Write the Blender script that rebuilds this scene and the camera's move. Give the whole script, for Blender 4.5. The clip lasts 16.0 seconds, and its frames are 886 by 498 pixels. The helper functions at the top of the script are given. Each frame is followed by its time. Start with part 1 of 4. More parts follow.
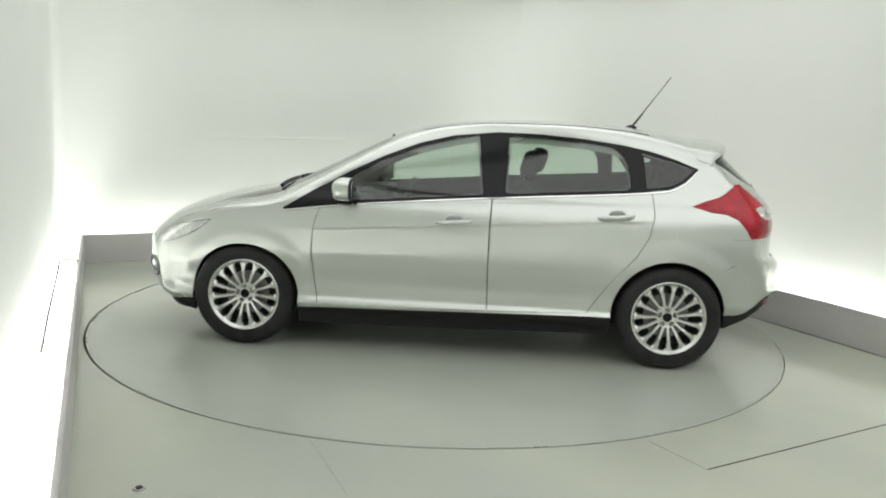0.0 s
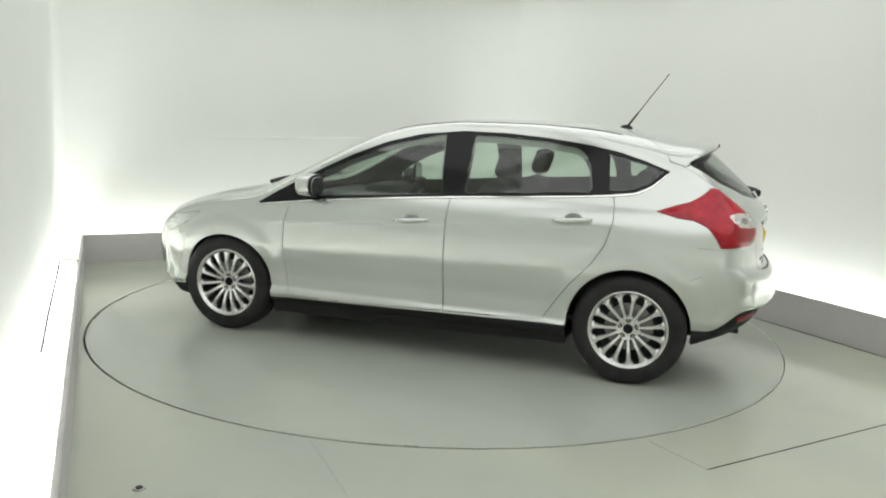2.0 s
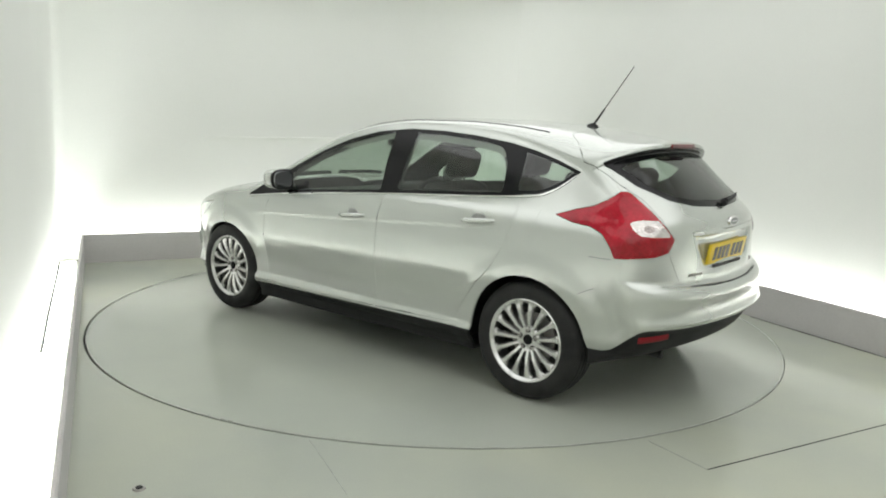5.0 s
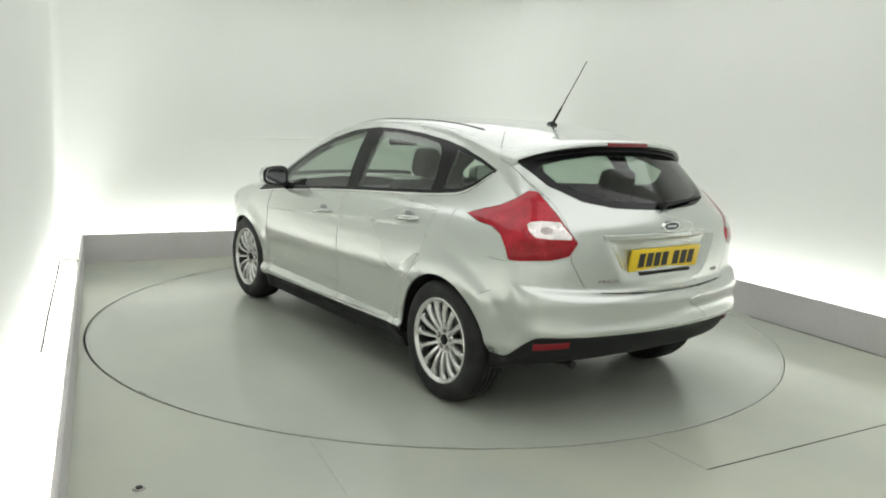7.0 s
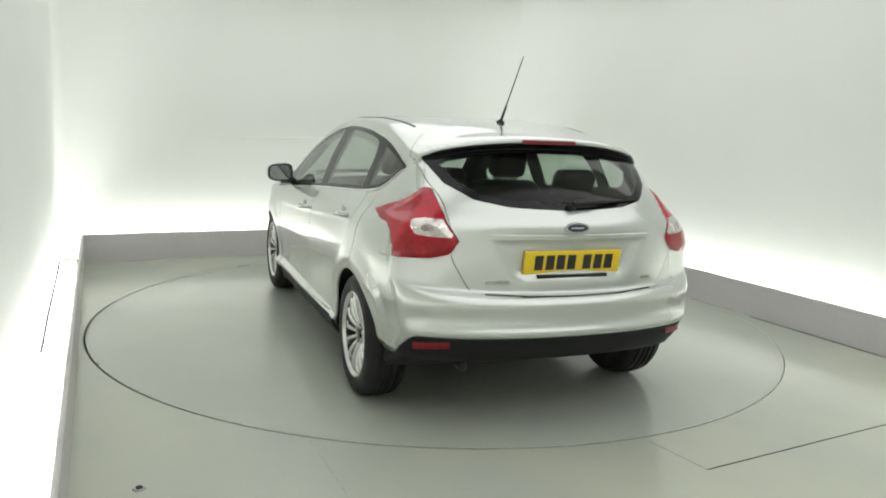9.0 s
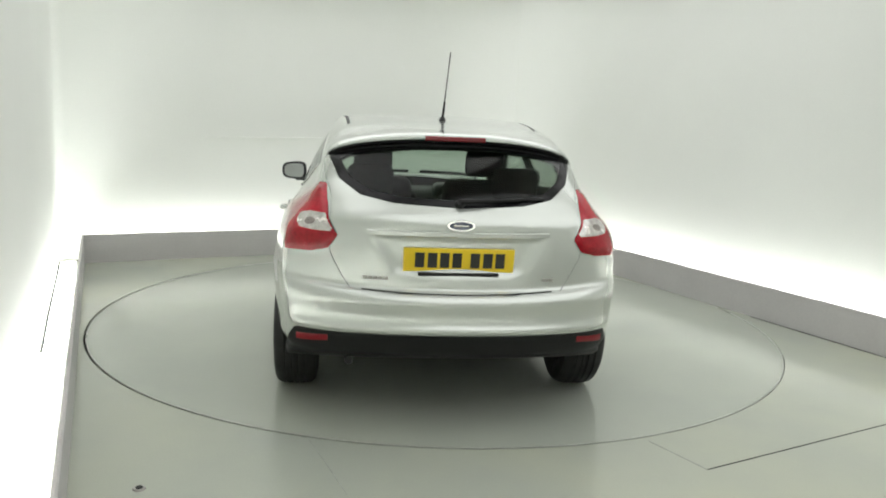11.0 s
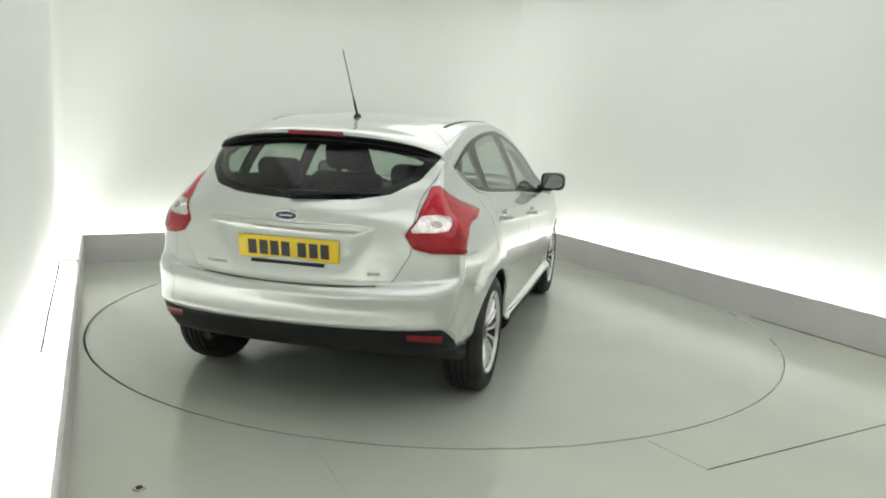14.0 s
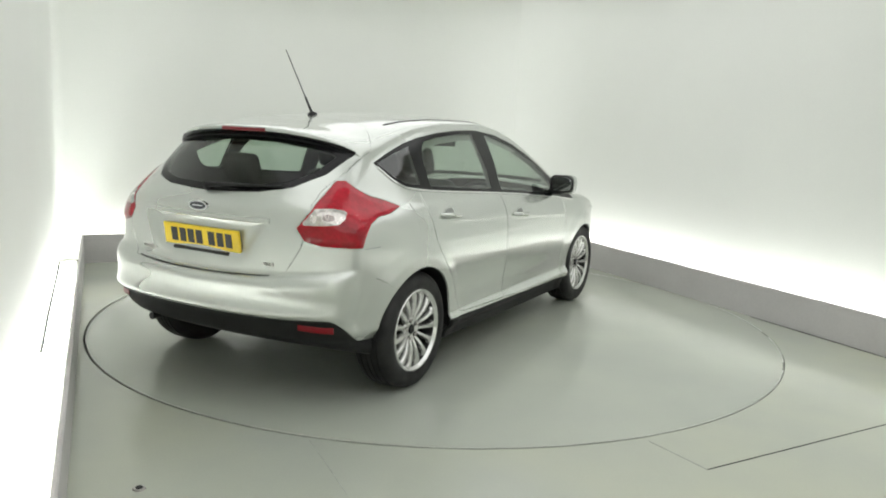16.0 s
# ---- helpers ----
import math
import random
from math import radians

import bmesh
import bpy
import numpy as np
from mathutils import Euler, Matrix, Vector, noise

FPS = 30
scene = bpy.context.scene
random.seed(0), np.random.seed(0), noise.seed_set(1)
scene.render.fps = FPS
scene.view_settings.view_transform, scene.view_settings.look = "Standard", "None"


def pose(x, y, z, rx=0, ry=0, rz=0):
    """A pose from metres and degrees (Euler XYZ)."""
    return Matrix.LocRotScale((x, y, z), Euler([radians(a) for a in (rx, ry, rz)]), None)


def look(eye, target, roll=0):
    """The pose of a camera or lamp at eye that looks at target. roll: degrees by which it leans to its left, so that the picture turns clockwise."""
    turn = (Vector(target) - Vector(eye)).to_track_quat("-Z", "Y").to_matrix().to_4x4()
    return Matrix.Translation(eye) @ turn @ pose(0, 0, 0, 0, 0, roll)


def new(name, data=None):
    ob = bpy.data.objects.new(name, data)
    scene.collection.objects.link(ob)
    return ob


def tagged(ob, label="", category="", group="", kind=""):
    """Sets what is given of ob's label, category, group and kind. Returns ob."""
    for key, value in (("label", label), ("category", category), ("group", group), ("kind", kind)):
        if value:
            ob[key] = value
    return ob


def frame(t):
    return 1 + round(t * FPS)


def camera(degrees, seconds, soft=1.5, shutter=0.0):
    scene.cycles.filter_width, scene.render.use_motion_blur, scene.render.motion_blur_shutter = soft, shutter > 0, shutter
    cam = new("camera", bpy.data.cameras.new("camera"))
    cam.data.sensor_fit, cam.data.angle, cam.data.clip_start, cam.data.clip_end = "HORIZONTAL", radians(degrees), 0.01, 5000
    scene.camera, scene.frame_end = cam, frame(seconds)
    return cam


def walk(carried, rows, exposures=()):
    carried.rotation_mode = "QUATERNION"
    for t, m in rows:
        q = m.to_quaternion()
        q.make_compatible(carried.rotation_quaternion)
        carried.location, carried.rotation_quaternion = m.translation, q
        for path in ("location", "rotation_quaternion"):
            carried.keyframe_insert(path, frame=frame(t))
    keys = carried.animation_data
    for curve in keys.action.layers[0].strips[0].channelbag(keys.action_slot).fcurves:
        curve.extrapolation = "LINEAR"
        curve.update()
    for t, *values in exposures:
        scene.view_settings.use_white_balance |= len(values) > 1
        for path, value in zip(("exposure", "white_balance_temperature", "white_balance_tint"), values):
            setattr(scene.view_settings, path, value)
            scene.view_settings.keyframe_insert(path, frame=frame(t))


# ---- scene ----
from mathutils.bvhtree import BVHTree
from mathutils.interpolate import poly_3d_calc

# ---- camera: fixed on a stand beside the low wall ----
EYE, AIM = (0.0168, -5.7835, 1.4792), (0.0232, -0.8528, 0.6496)
cam = camera(59.16, 16.0, 1.9)
walk(cam, [(0, look(EYE, AIM, 2.429)), (16, look(EYE, AIM, 2.429))], exposures=[(0, 0.265, 6500, 10), (16, 0.265, 6500, 10)])

# ---- light ----
STRIP, PANEL = 17.5, 1.24
world = bpy.data.worlds.new("world")
world.use_nodes = True
world.node_tree.nodes["Background"].inputs[0].default_value = (0.8, 0.85, 0.8, 1)
world.node_tree.nodes["Background"].inputs[1].default_value = 0.05
scene.world = world


# ---- materials ----
def material(name, color, rough=0.5, metal=0.0, grain=0.0, scale=40.0, bump=0.0, coat=0.0, stain=0.0, stain_scale=1.5, spec=0.5, streak=(1, 1, 1), second=None):
    """Principled surface with colour variation at two scales, varied roughness and fine relief."""
    m = bpy.data.materials.new(name)
    m.use_nodes = True
    t = m.node_tree
    b = t.nodes["Principled BSDF"]
    b.inputs["Base Color"].default_value = (*color, 1)
    b.inputs["Roughness"].default_value = rough
    b.inputs["Metallic"].default_value = metal
    b.inputs["Specular IOR Level"].default_value = spec
    b.inputs["Coat Weight"].default_value = coat
    b.inputs["Coat Roughness"].default_value = 0.03
    if grain or stain or bump:
        co = t.nodes.new("ShaderNodeTexCoord")
        mp = t.nodes.new("ShaderNodeMapping")
        mp.inputs["Scale"].default_value = streak
        t.links.new(co.outputs["Object"], mp.inputs[0])
        fine = t.nodes.new("ShaderNodeTexNoise")
        fine.inputs["Scale"].default_value = scale
        fine.inputs["Detail"].default_value = 4
        broad = t.nodes.new("ShaderNodeTexNoise")
        broad.inputs["Scale"].default_value = stain_scale
        broad.inputs["Detail"].default_value = 6
        t.links.new(mp.outputs[0], fine.inputs[0])
        t.links.new(mp.outputs[0], broad.inputs[0])

        def ranged(src, lo, hi):
            r = t.nodes.new("ShaderNodeMapRange")
            r.inputs[1].default_value, r.inputs[2].default_value = 0.3, 0.7
            r.inputs[3].default_value, r.inputs[4].default_value = lo, hi
            t.links.new(src, r.inputs[0])
            return r.outputs[0]
        mul = t.nodes.new("ShaderNodeMath")
        mul.operation = "MULTIPLY"
        t.links.new(ranged(fine.outputs[0], 1 - grain, 1 + grain), mul.inputs[0])
        t.links.new(ranged(broad.outputs[0], 1 - stain, 1 + stain), mul.inputs[1])
        mix = t.nodes.new("ShaderNodeVectorMath")
        mix.operation = "SCALE"
        mix.inputs[0].default_value = color
        if second:
            two = t.nodes.new("ShaderNodeMix")
            two.data_type = "RGBA"
            two.inputs["A"].default_value, two.inputs["B"].default_value = (*color, 1), (*second, 1)
            t.links.new(ranged(broad.outputs[0], 0, 1), two.inputs["Factor"])
            t.links.new(two.outputs["Result"], mix.inputs[0])
        t.links.new(mul.outputs[0], mix.inputs["Scale"])
        t.links.new(mix.outputs[0], b.inputs["Base Color"])
        t.links.new(ranged(broad.outputs[0], max(0.02, rough * (1 - stain * 2)), min(1, rough * (1 + stain * 2))), b.inputs["Roughness"])
        if bump:
            bp = t.nodes.new("ShaderNodeBump")
            bp.inputs["Strength"].default_value = bump
            bp.inputs["Distance"].default_value = 0.002
            t.links.new(fine.outputs[0], bp.inputs["Height"])
            t.links.new(bp.outputs[0], b.inputs["Normal"])
    return m


def glowing(name, color, strength):
    m = bpy.data.materials.new(name)
    m.use_nodes = True
    t = m.node_tree
    e = t.nodes.new("ShaderNodeEmission")
    e.inputs[0].default_value = (*color, 1)
    e.inputs[1].default_value = strength
    t.links.new(e.outputs[0], t.nodes["Material Output"].inputs[0])
    return m


def pane(name, tint, gloss=0.02, base=0.07, rise=3.5):
    """Thin glass: clear straight through with a tint, mirror-like at a slant."""
    m = bpy.data.materials.new(name)
    m.use_nodes = True
    t = m.node_tree
    clear = t.nodes.new("ShaderNodeBsdfTransparent")
    clear.inputs[0].default_value = (*tint, 1)
    shine = t.nodes.new("ShaderNodeBsdfGlossy")
    shine.inputs["Roughness"].default_value = gloss
    edge = t.nodes.new("ShaderNodeLayerWeight")
    edge.inputs[0].default_value = 0.5
    power = t.nodes.new("ShaderNodeMath")
    power.operation = "POWER"
    power.inputs[1].default_value = rise
    t.links.new(edge.outputs["Facing"], power.inputs[0])
    amount = t.nodes.new("ShaderNodeMapRange")
    amount.inputs[3].default_value, amount.inputs[4].default_value = base, 0.95
    t.links.new(power.outputs[0], amount.inputs[0])
    mix = t.nodes.new("ShaderNodeMixShader")
    t.links.new(amount.outputs[0], mix.inputs[0])
    t.links.new(clear.outputs[0], mix.inputs[1])
    t.links.new(shine.outputs[0], mix.inputs[2])
    t.links.new(mix.outputs[0], t.nodes["Material Output"].inputs[0])
    return m


WHITE = (0.735, 0.75, 0.715)
M_WALL = material("white_wall_paint", WHITE, 0.6, grain=0.012, scale=90, bump=0.08, stain=0.02, stain_scale=0.8)
M_CEIL = material("white_ceiling_paint", WHITE, 0.7, grain=0.01, stain=0.02)
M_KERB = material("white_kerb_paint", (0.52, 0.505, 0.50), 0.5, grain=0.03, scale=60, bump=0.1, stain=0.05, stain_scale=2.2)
M_FLOOR = material("grey_floor_paint", (0.41, 0.435, 0.39), 0.2, grain=0.02, scale=120, bump=0.05, stain=0.07, stain_scale=0.9, second=(0.42, 0.434, 0.35))
M_TABLE = material("grey_turntable_paint", (0.41, 0.435, 0.39), 0.2, grain=0.02, scale=120, bump=0.05, stain=0.07, stain_scale=0.8, second=(0.41, 0.43, 0.37))
M_GAP = material("dark_joint", (0.02, 0.02, 0.02), 0.8, grain=0.1)
M_SEAM = material("filled_joint", (0.30, 0.315, 0.285), 0.6, grain=0.2, scale=60, stain=0.3, stain_scale=9)
M_METAL = material("dull_metal", (0.35, 0.34, 0.32), 0.45, 0.9, grain=0.1, scale=60, bump=0.1)
M_EDGE = material("worn_edge_metal", (0.36, 0.37, 0.34), 0.4, 0.2, grain=0.15, scale=40, stain=0.3, stain_scale=2)
M_STRIP = glowing("strip_light_glow", (0.982, 1.0, 0.97), STRIP)
M_PANEL = glowing("ceiling_light_glow", (0.982, 1.0, 0.97), PANEL)
M_PAINT = material("silver_metallic_paint", (0.575, 0.599, 0.566), 0.27, 0.68, grain=0.025, scale=700, coat=0.9)
M_BLACK = material("black_textured_plastic", (0.010, 0.010, 0.0105), 0.6, spec=0.3, grain=0.15, scale=300, bump=0.2, stain=0.1)
M_GLOSSBLACK = material("gloss_black_trim", (0.008, 0.008, 0.009), 0.16, spec=0.22, grain=0.05, stain=0.03)
M_CHROME = material("chrome", (0.8, 0.8, 0.79), 0.12, 1.0, stain=0.05)
M_ALLOY = material("silver_alloy", (0.69, 0.69, 0.68), 0.24, 0.85, grain=0.03, scale=200, stain=0.05, stain_scale=8)
# near-black colour carries the shade between and behind the spokes
M_SHADEMETAL = material("shade_black_metal", (0.012, 0.012, 0.012), 0.7, 0.0, grain=0.1)
M_TYRE = material("black_rubber", (0.009, 0.009, 0.009), 0.7, grain=0.2, scale=120, bump=0.3, stain=0.15, stain_scale=6)
M_RED = material("red_lamp_plastic", (0.36, 0.006, 0.018), 0.18, coat=0.5, spec=0.2, grain=0.12, scale=60, bump=0.3, stain=0.3, stain_scale=8)
M_DEEPRED = material("dark_red_reflector", (0.20, 0.004, 0.010), 0.3, coat=0.3, spec=0.25, grain=0.2, scale=300, bump=0.3)
M_BRAKE = material("deep_red_lamp_plastic", (0.29, 0.003, 0.010), 0.2, coat=0.6, grain=0.15, scale=70, bump=0.3, spec=0.2, stain=0.2, stain_scale=16)
M_CLEAR = material("clear_lamp_plastic", (0.66, 0.62, 0.60), 0.22, 0.6, coat=0.6, grain=0.2, scale=55, bump=0.3, stain=0.25, stain_scale=22)
M_BOWL = material("dull_lamp_reflector", (0.34, 0.30, 0.29), 0.25, 0.8, coat=0.5, grain=0.2, scale=70, bump=0.3)
M_HEAD = material("clear_headlamp_plastic", (0.60, 0.615, 0.60), 0.2, 0.7, coat=0.6, grain=0.2, scale=60, bump=0.3, stain=0.15, stain_scale=14)
# darkened silver: the shade inside recesses is put into this colour
M_RECESS = material("shaded_recess_silver", (0.30, 0.31, 0.30), 0.4, 0.6, grain=0.03, scale=600)
M_HIGHLAMP = material("smoked_red_lamp", (0.15, 0.004, 0.008), 0.25, grain=0.1, scale=200, coat=0.4)
M_YELLOW = material("yellow_plate", (0.78, 0.55, 0.02), 0.35, grain=0.02, scale=100, stain=0.03)
M_INK = material("black_ink", (0.02, 0.02, 0.02), 0.4, grain=0.05)
M_BLUE = material("dark_badge_enamel", (0.02, 0.03, 0.06), 0.15, coat=1.0, grain=0.05)
M_SEAT = material("charcoal_seat_cloth", (0.020, 0.020, 0.021), 0.9, grain=0.25, scale=250, bump=0.4, stain=0.1, stain_scale=5)
M_DASH = material("dark_grey_cabin_plastic", (0.020, 0.020, 0.020), 0.6, grain=0.1, scale=250, bump=0.2)
M_LINING = material("pale_grey_headlining", (0.34, 0.34, 0.32), 0.9, grain=0.05, scale=300, bump=0.2)
# colour darkened in place of a dark reflection in the mirror
M_MIRROR = material("dimmed_mirror_glass", (0.30, 0.31, 0.31), 0.06, 1.0, stain=0.05)
M_GLASS = pane("green_tinted_glass", (0.70, 0.79, 0.72), base=0.085)
M_REARGLASS = pane("dark_tinted_glass", (0.60, 0.68, 0.62), base=0.015, rise=3.3)


# ---- mesh helpers ----
def part(name, bm, mat, parent=None, label="", smooth=True, angle=40):
    me = bpy.data.meshes.new(name)
    bm.to_mesh(me)
    bm.free()
    me.materials.append(mat)
    ob = new(name, me)
    if smooth:
        me.polygons.foreach_set("use_smooth", [True] * len(me.polygons))
        me.set_sharp_from_angle(angle=radians(angle))
    if parent:
        ob.parent = parent
    if label:
        ob["label"] = label
    return ob


def empty(name, label, category, group="", kind=""):
    return tagged(new(name), label, category, group, kind)


def box(bm, x0, x1, y0, y1, z0, z1, bevel=0.0, m=None):
    r = bmesh.ops.create_cube(bm, size=1.0)
    vs = r["verts"]
    for v in vs:
        v.co = Vector(((x0 + x1) / 2 + v.co.x * (x1 - x0), (y0 + y1) / 2 + v.co.y * (y1 - y0), (z0 + z1) / 2 + v.co.z * (z1 - z0)))
    if bevel:
        es = list({e for v in vs for e in v.link_edges})
        r = bmesh.ops.bevel(bm, geom=es, offset=bevel, segments=3, affect="EDGES", profile=0.5)
        vs = list({v for f in r["faces"] for v in f.verts} | {v for v in vs if v.is_valid})
    if m is not None:
        bmesh.ops.transform(bm, matrix=m, verts=vs)
    return vs


def lathe(bm, profile, segs=64, closed=False):
    """Turn (radius, y) pairs about the y axis."""
    rings = []
    for r, y in profile:
        rings.append([bm.verts.new((r * math.cos(2 * math.pi * k / segs), y, r * math.sin(2 * math.pi * k / segs))) for k in range(segs)])
    n = len(rings)
    for i in range(n if closed else n - 1):
        a, b = rings[i], rings[(i + 1) % n]
        for k in range(segs):
            bm.faces.new((a[k], a[(k + 1) % segs], b[(k + 1) % segs], b[k]))
    bmesh.ops.recalc_face_normals(bm, faces=bm.faces)
    return rings


def prism(bm, poly, z0, z1):
    """An upright prism over a plan outline."""
    lo = [bm.verts.new((x, y, z0)) for x, y in poly]
    hi = [bm.verts.new((x, y, z1)) for x, y in poly]
    n = len(poly)
    bm.faces.new(lo[::-1])
    bm.faces.new(hi)
    for k in range(n):
        bm.faces.new((lo[k], lo[(k + 1) % n], hi[(k + 1) % n], hi[k]))
    bmesh.ops.recalc_face_normals(bm, faces=bm.faces)


def tube(bm, pts, radius, segs=8):
    """A round bar along points; radius may be a list."""
    pts = [Vector(p) for p in pts]
    rad = radius if isinstance(radius, (list, tuple)) else [radius] * len(pts)
    rings = []
    for i, p in enumerate(pts):
        d = (pts[min(i + 1, len(pts) - 1)] - pts[max(i - 1, 0)]).normalized()
        a = d.orthogonal().normalized() if abs(d.z) > 0.95 else d.cross(Vector((0, 0, 1))).normalized()
        b = d.cross(a)
        rings.append([bm.verts.new(p + rad[i] * (math.cos(2 * math.pi * k / segs) * a + math.sin(2 * math.pi * k / segs) * b)) for k in range(segs)])
    for i in range(len(rings) - 1):
        for k in range(segs):
            bm.faces.new((rings[i][k], rings[i][(k + 1) % segs], rings[i + 1][(k + 1) % segs], rings[i + 1][k]))
    bm.faces.new(rings[0][::-1])
    bm.faces.new(rings[-1])
    bmesh.ops.recalc_face_normals(bm, faces=bm.faces)


# ---- the room: floor with turntable, low wall all round, light trough behind it ----
RADIUS = 2.444
UX, UY = 0.4579, -0.8890          # along the side walls, towards the camera
NX, NY = 0.8890, 0.4579           # across the room
CORNER_L = Vector((-3.315, 1.368))
CORNER_R = Vector((0.868, 3.611))
BACK = (CORNER_R - CORNER_L).normalized()
BACKN = Vector((-BACK.y, BACK.x))
SIDE = Vector((UX, UY))
SIDE_L = Vector((0.4052, -0.9142))
SIDEN = Vector((NX, NY))
SIDEN_L = Vector((0.9142, 0.4052))
LENGTH = 9.6
NEAR_L = CORNER_L + SIDE_L * LENGTH
NEAR_R = CORNER_R + SIDE * LENGTH
KERB_H, KERB_T, TROUGH = 0.265, 0.022, 0.22
CEILING = 3.0


def outset(d):
    """The room's four corners, moved d outwards from the low wall's inner face."""
    lines = [(CORNER_L - SIDEN_L * d, SIDE_L), (CORNER_L + BACKN * d, BACK), (CORNER_R + SIDEN * d, SIDE), (NEAR_L + SIDE * d, (NEAR_R - NEAR_L).normalized())]

    def meet(p, q):
        (a, u), (b, v) = p, q
        det = u.x * -v.y + v.x * u.y
        k = ((b.x - a.x) * -v.y + v.x * (b.y - a.y)) / det
        return a + u * k
    return [meet(lines[0], lines[1]), meet(lines[1], lines[2]), meet(lines[2], lines[3]), meet(lines[3], lines[0])]


def rounded(corners, radii, n=10):
    out = []
    m = len(corners)
    for i, c in enumerate(corners):
        r = radii[i]
        a, b = (corners[i - 1] - c).normalized(), (corners[(i + 1) % m] - c).normalized()
        half = a.angle(b) / 2
        t = r / math.tan(half)
        mid = c + (a + b).normalized() * (r / math.sin(half))
        p, q = c + a * t - mid, c + b * t - mid
        ang = p.angle_signed(q)
        for k in range(n + 1):
            w = -ang * k / n
            out.append(mid + Vector((p.x * math.cos(w) - p.y * math.sin(w), p.x * math.sin(w) + p.y * math.cos(w))))
    return out


def build_room():
    inner, wall = outset(0.0), rounded(outset(TROUGH), (0.10, 1.30, 0.3, 0.3))
    floor = part_floor(outset(TROUGH))
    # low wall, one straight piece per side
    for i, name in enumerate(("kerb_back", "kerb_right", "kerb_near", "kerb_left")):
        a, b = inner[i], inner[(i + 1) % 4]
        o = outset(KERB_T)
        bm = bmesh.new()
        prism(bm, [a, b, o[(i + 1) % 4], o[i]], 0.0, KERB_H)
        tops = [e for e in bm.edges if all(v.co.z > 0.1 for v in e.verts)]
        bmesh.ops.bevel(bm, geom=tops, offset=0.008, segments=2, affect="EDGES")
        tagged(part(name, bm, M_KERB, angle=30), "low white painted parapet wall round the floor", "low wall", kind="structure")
    # strip lights in the trough
    for i in range(4):
        a, b = outset(0.135)[i], outset(0.135)[(i + 1) % 4]
        # right strip shortened out of view to dim the tailgate
        if i == 1:
            b = a.lerp(b, 0.72)
        # unseen near strip, added to brighten the car's flank
        if i == 2:
            a = a.lerp(b, 0.35)
        d = (b - a).normalized()
        lamp = empty("strip_light", "bright white strip light hidden behind the low wall", "strip light", "strip lights in the trough")
        n = Vector((-d.y, d.x))
        bm = bmesh.new()
        prism(bm, [a + d * 0.2 - n * 0.065, b - d * 0.2 - n * 0.065, b - d * 0.2 + n * 0.065, a + d * 0.2 + n * 0.065], 0.012, 0.03)
        part("diffuser", bm, M_STRIP, lamp, smooth=False)
        bm = bmesh.new()
        prism(bm, [a + d * 0.18 - n * 0.06, b - d * 0.18 - n * 0.06, b - d * 0.18 + n * 0.06, a + d * 0.18 + n * 0.06], 0.0, 0.011)
        part("base", bm, M_KERB, lamp, smooth=False)
    # upright walls with rounded corners, swept over into the ceiling
    n = len(wall)
    outer = rounded(outset(TROUGH + 0.12), (0.22, 1.42, 0.42, 0.42))
    names = ("wall_back", "wall_right", "wall_near", "wall_left")
    starts = [5 + 11 * i for i in range(4)]
    for i, name in enumerate(names):
        idx = [(starts[i] + k) % n for k in range(12)]
        bm = bmesh.new()
        poly = [wall[k] for k in idx] + [outer[k] for k in reversed(idx)]
        prism(bm, poly, 0.0, CEILING)
        tagged(part(name, bm, M_WALL, angle=25), "plain white painted studio wall with a rounded corner", "wall", kind="structure")
    bm = bmesh.new()
    prism(bm, outset(TROUGH + 0.12), CEILING, CEILING + 0.12)
    tagged(part("ceiling", bm, M_CEIL), "plain white studio ceiling", "ceiling", kind="structure")
    # large light boxes under the ceiling
    for k, (along, across) in enumerate(((2.5, 0.0), (7.0, 0.0))):
        mid = (CORNER_L + CORNER_R) / 2 + SIDE * along + SIDEN * across
        lamp = empty("ceiling_light", "large white ceiling light box over the turntable", "ceiling light", "ceiling light boxes")
        ang = math.atan2(BACK.y, BACK.x)
        lamp.matrix_basis = pose(mid.x, mid.y, CEILING - 0.09, 0, 0, math.degrees(ang))
        bm = bmesh.new()
        box(bm, -2.3, 2.3, -2.1, 2.1, 0.0, 0.01)
        part("diffuser", bm, M_PANEL, lamp, smooth=False)
        bm = bmesh.new()
        for x0, x1, y0, y1 in ((-2.34, 2.34, -2.14, -2.102), (-2.34, 2.34, 2.102, 2.14), (-2.34, -2.302, -2.1, 2.1), (2.302, 2.34, -2.1, 2.1)):
            box(bm, x0, x1, y0, y1, -0.005, 0.088)
        part("frame", bm, M_KERB, lamp, smooth=False)
    # dark tube added for the joint between strip light and wall, no cable
    bm = bmesh.new()
    tube(bm, [(-3.443, 1.163, 0.036), (-3.006, 0.183, 0.036), (-2.640, -0.641, 0.036), (-2.281, -1.431, 0.036)], 0.0095, 8)
    tagged(part("cable", bm, M_GAP), "thin dark line for the trough joint behind the low wall", "cable")
    # thin ledge along the back wall
    bm = bmesh.new()
    a, b = outset(TROUGH)[0] + BACK * 1.36, outset(TROUGH)[0] + BACK * 3.5
    prism(bm, [a + BACKN * 0.01, b + BACKN * 0.01, b - BACKN * 0.055, a - BACKN * 0.055], 0.0, 0.010)
    for v in bm.verts:
        v.co.z += 1.181 + 0.018 * ((v.co.xy - a).dot(BACK))
    tagged(part("trim", bm, M_WALL, smooth=False), "thin white ledge strip along the wall", "wall trim", kind="structure")
    return floor


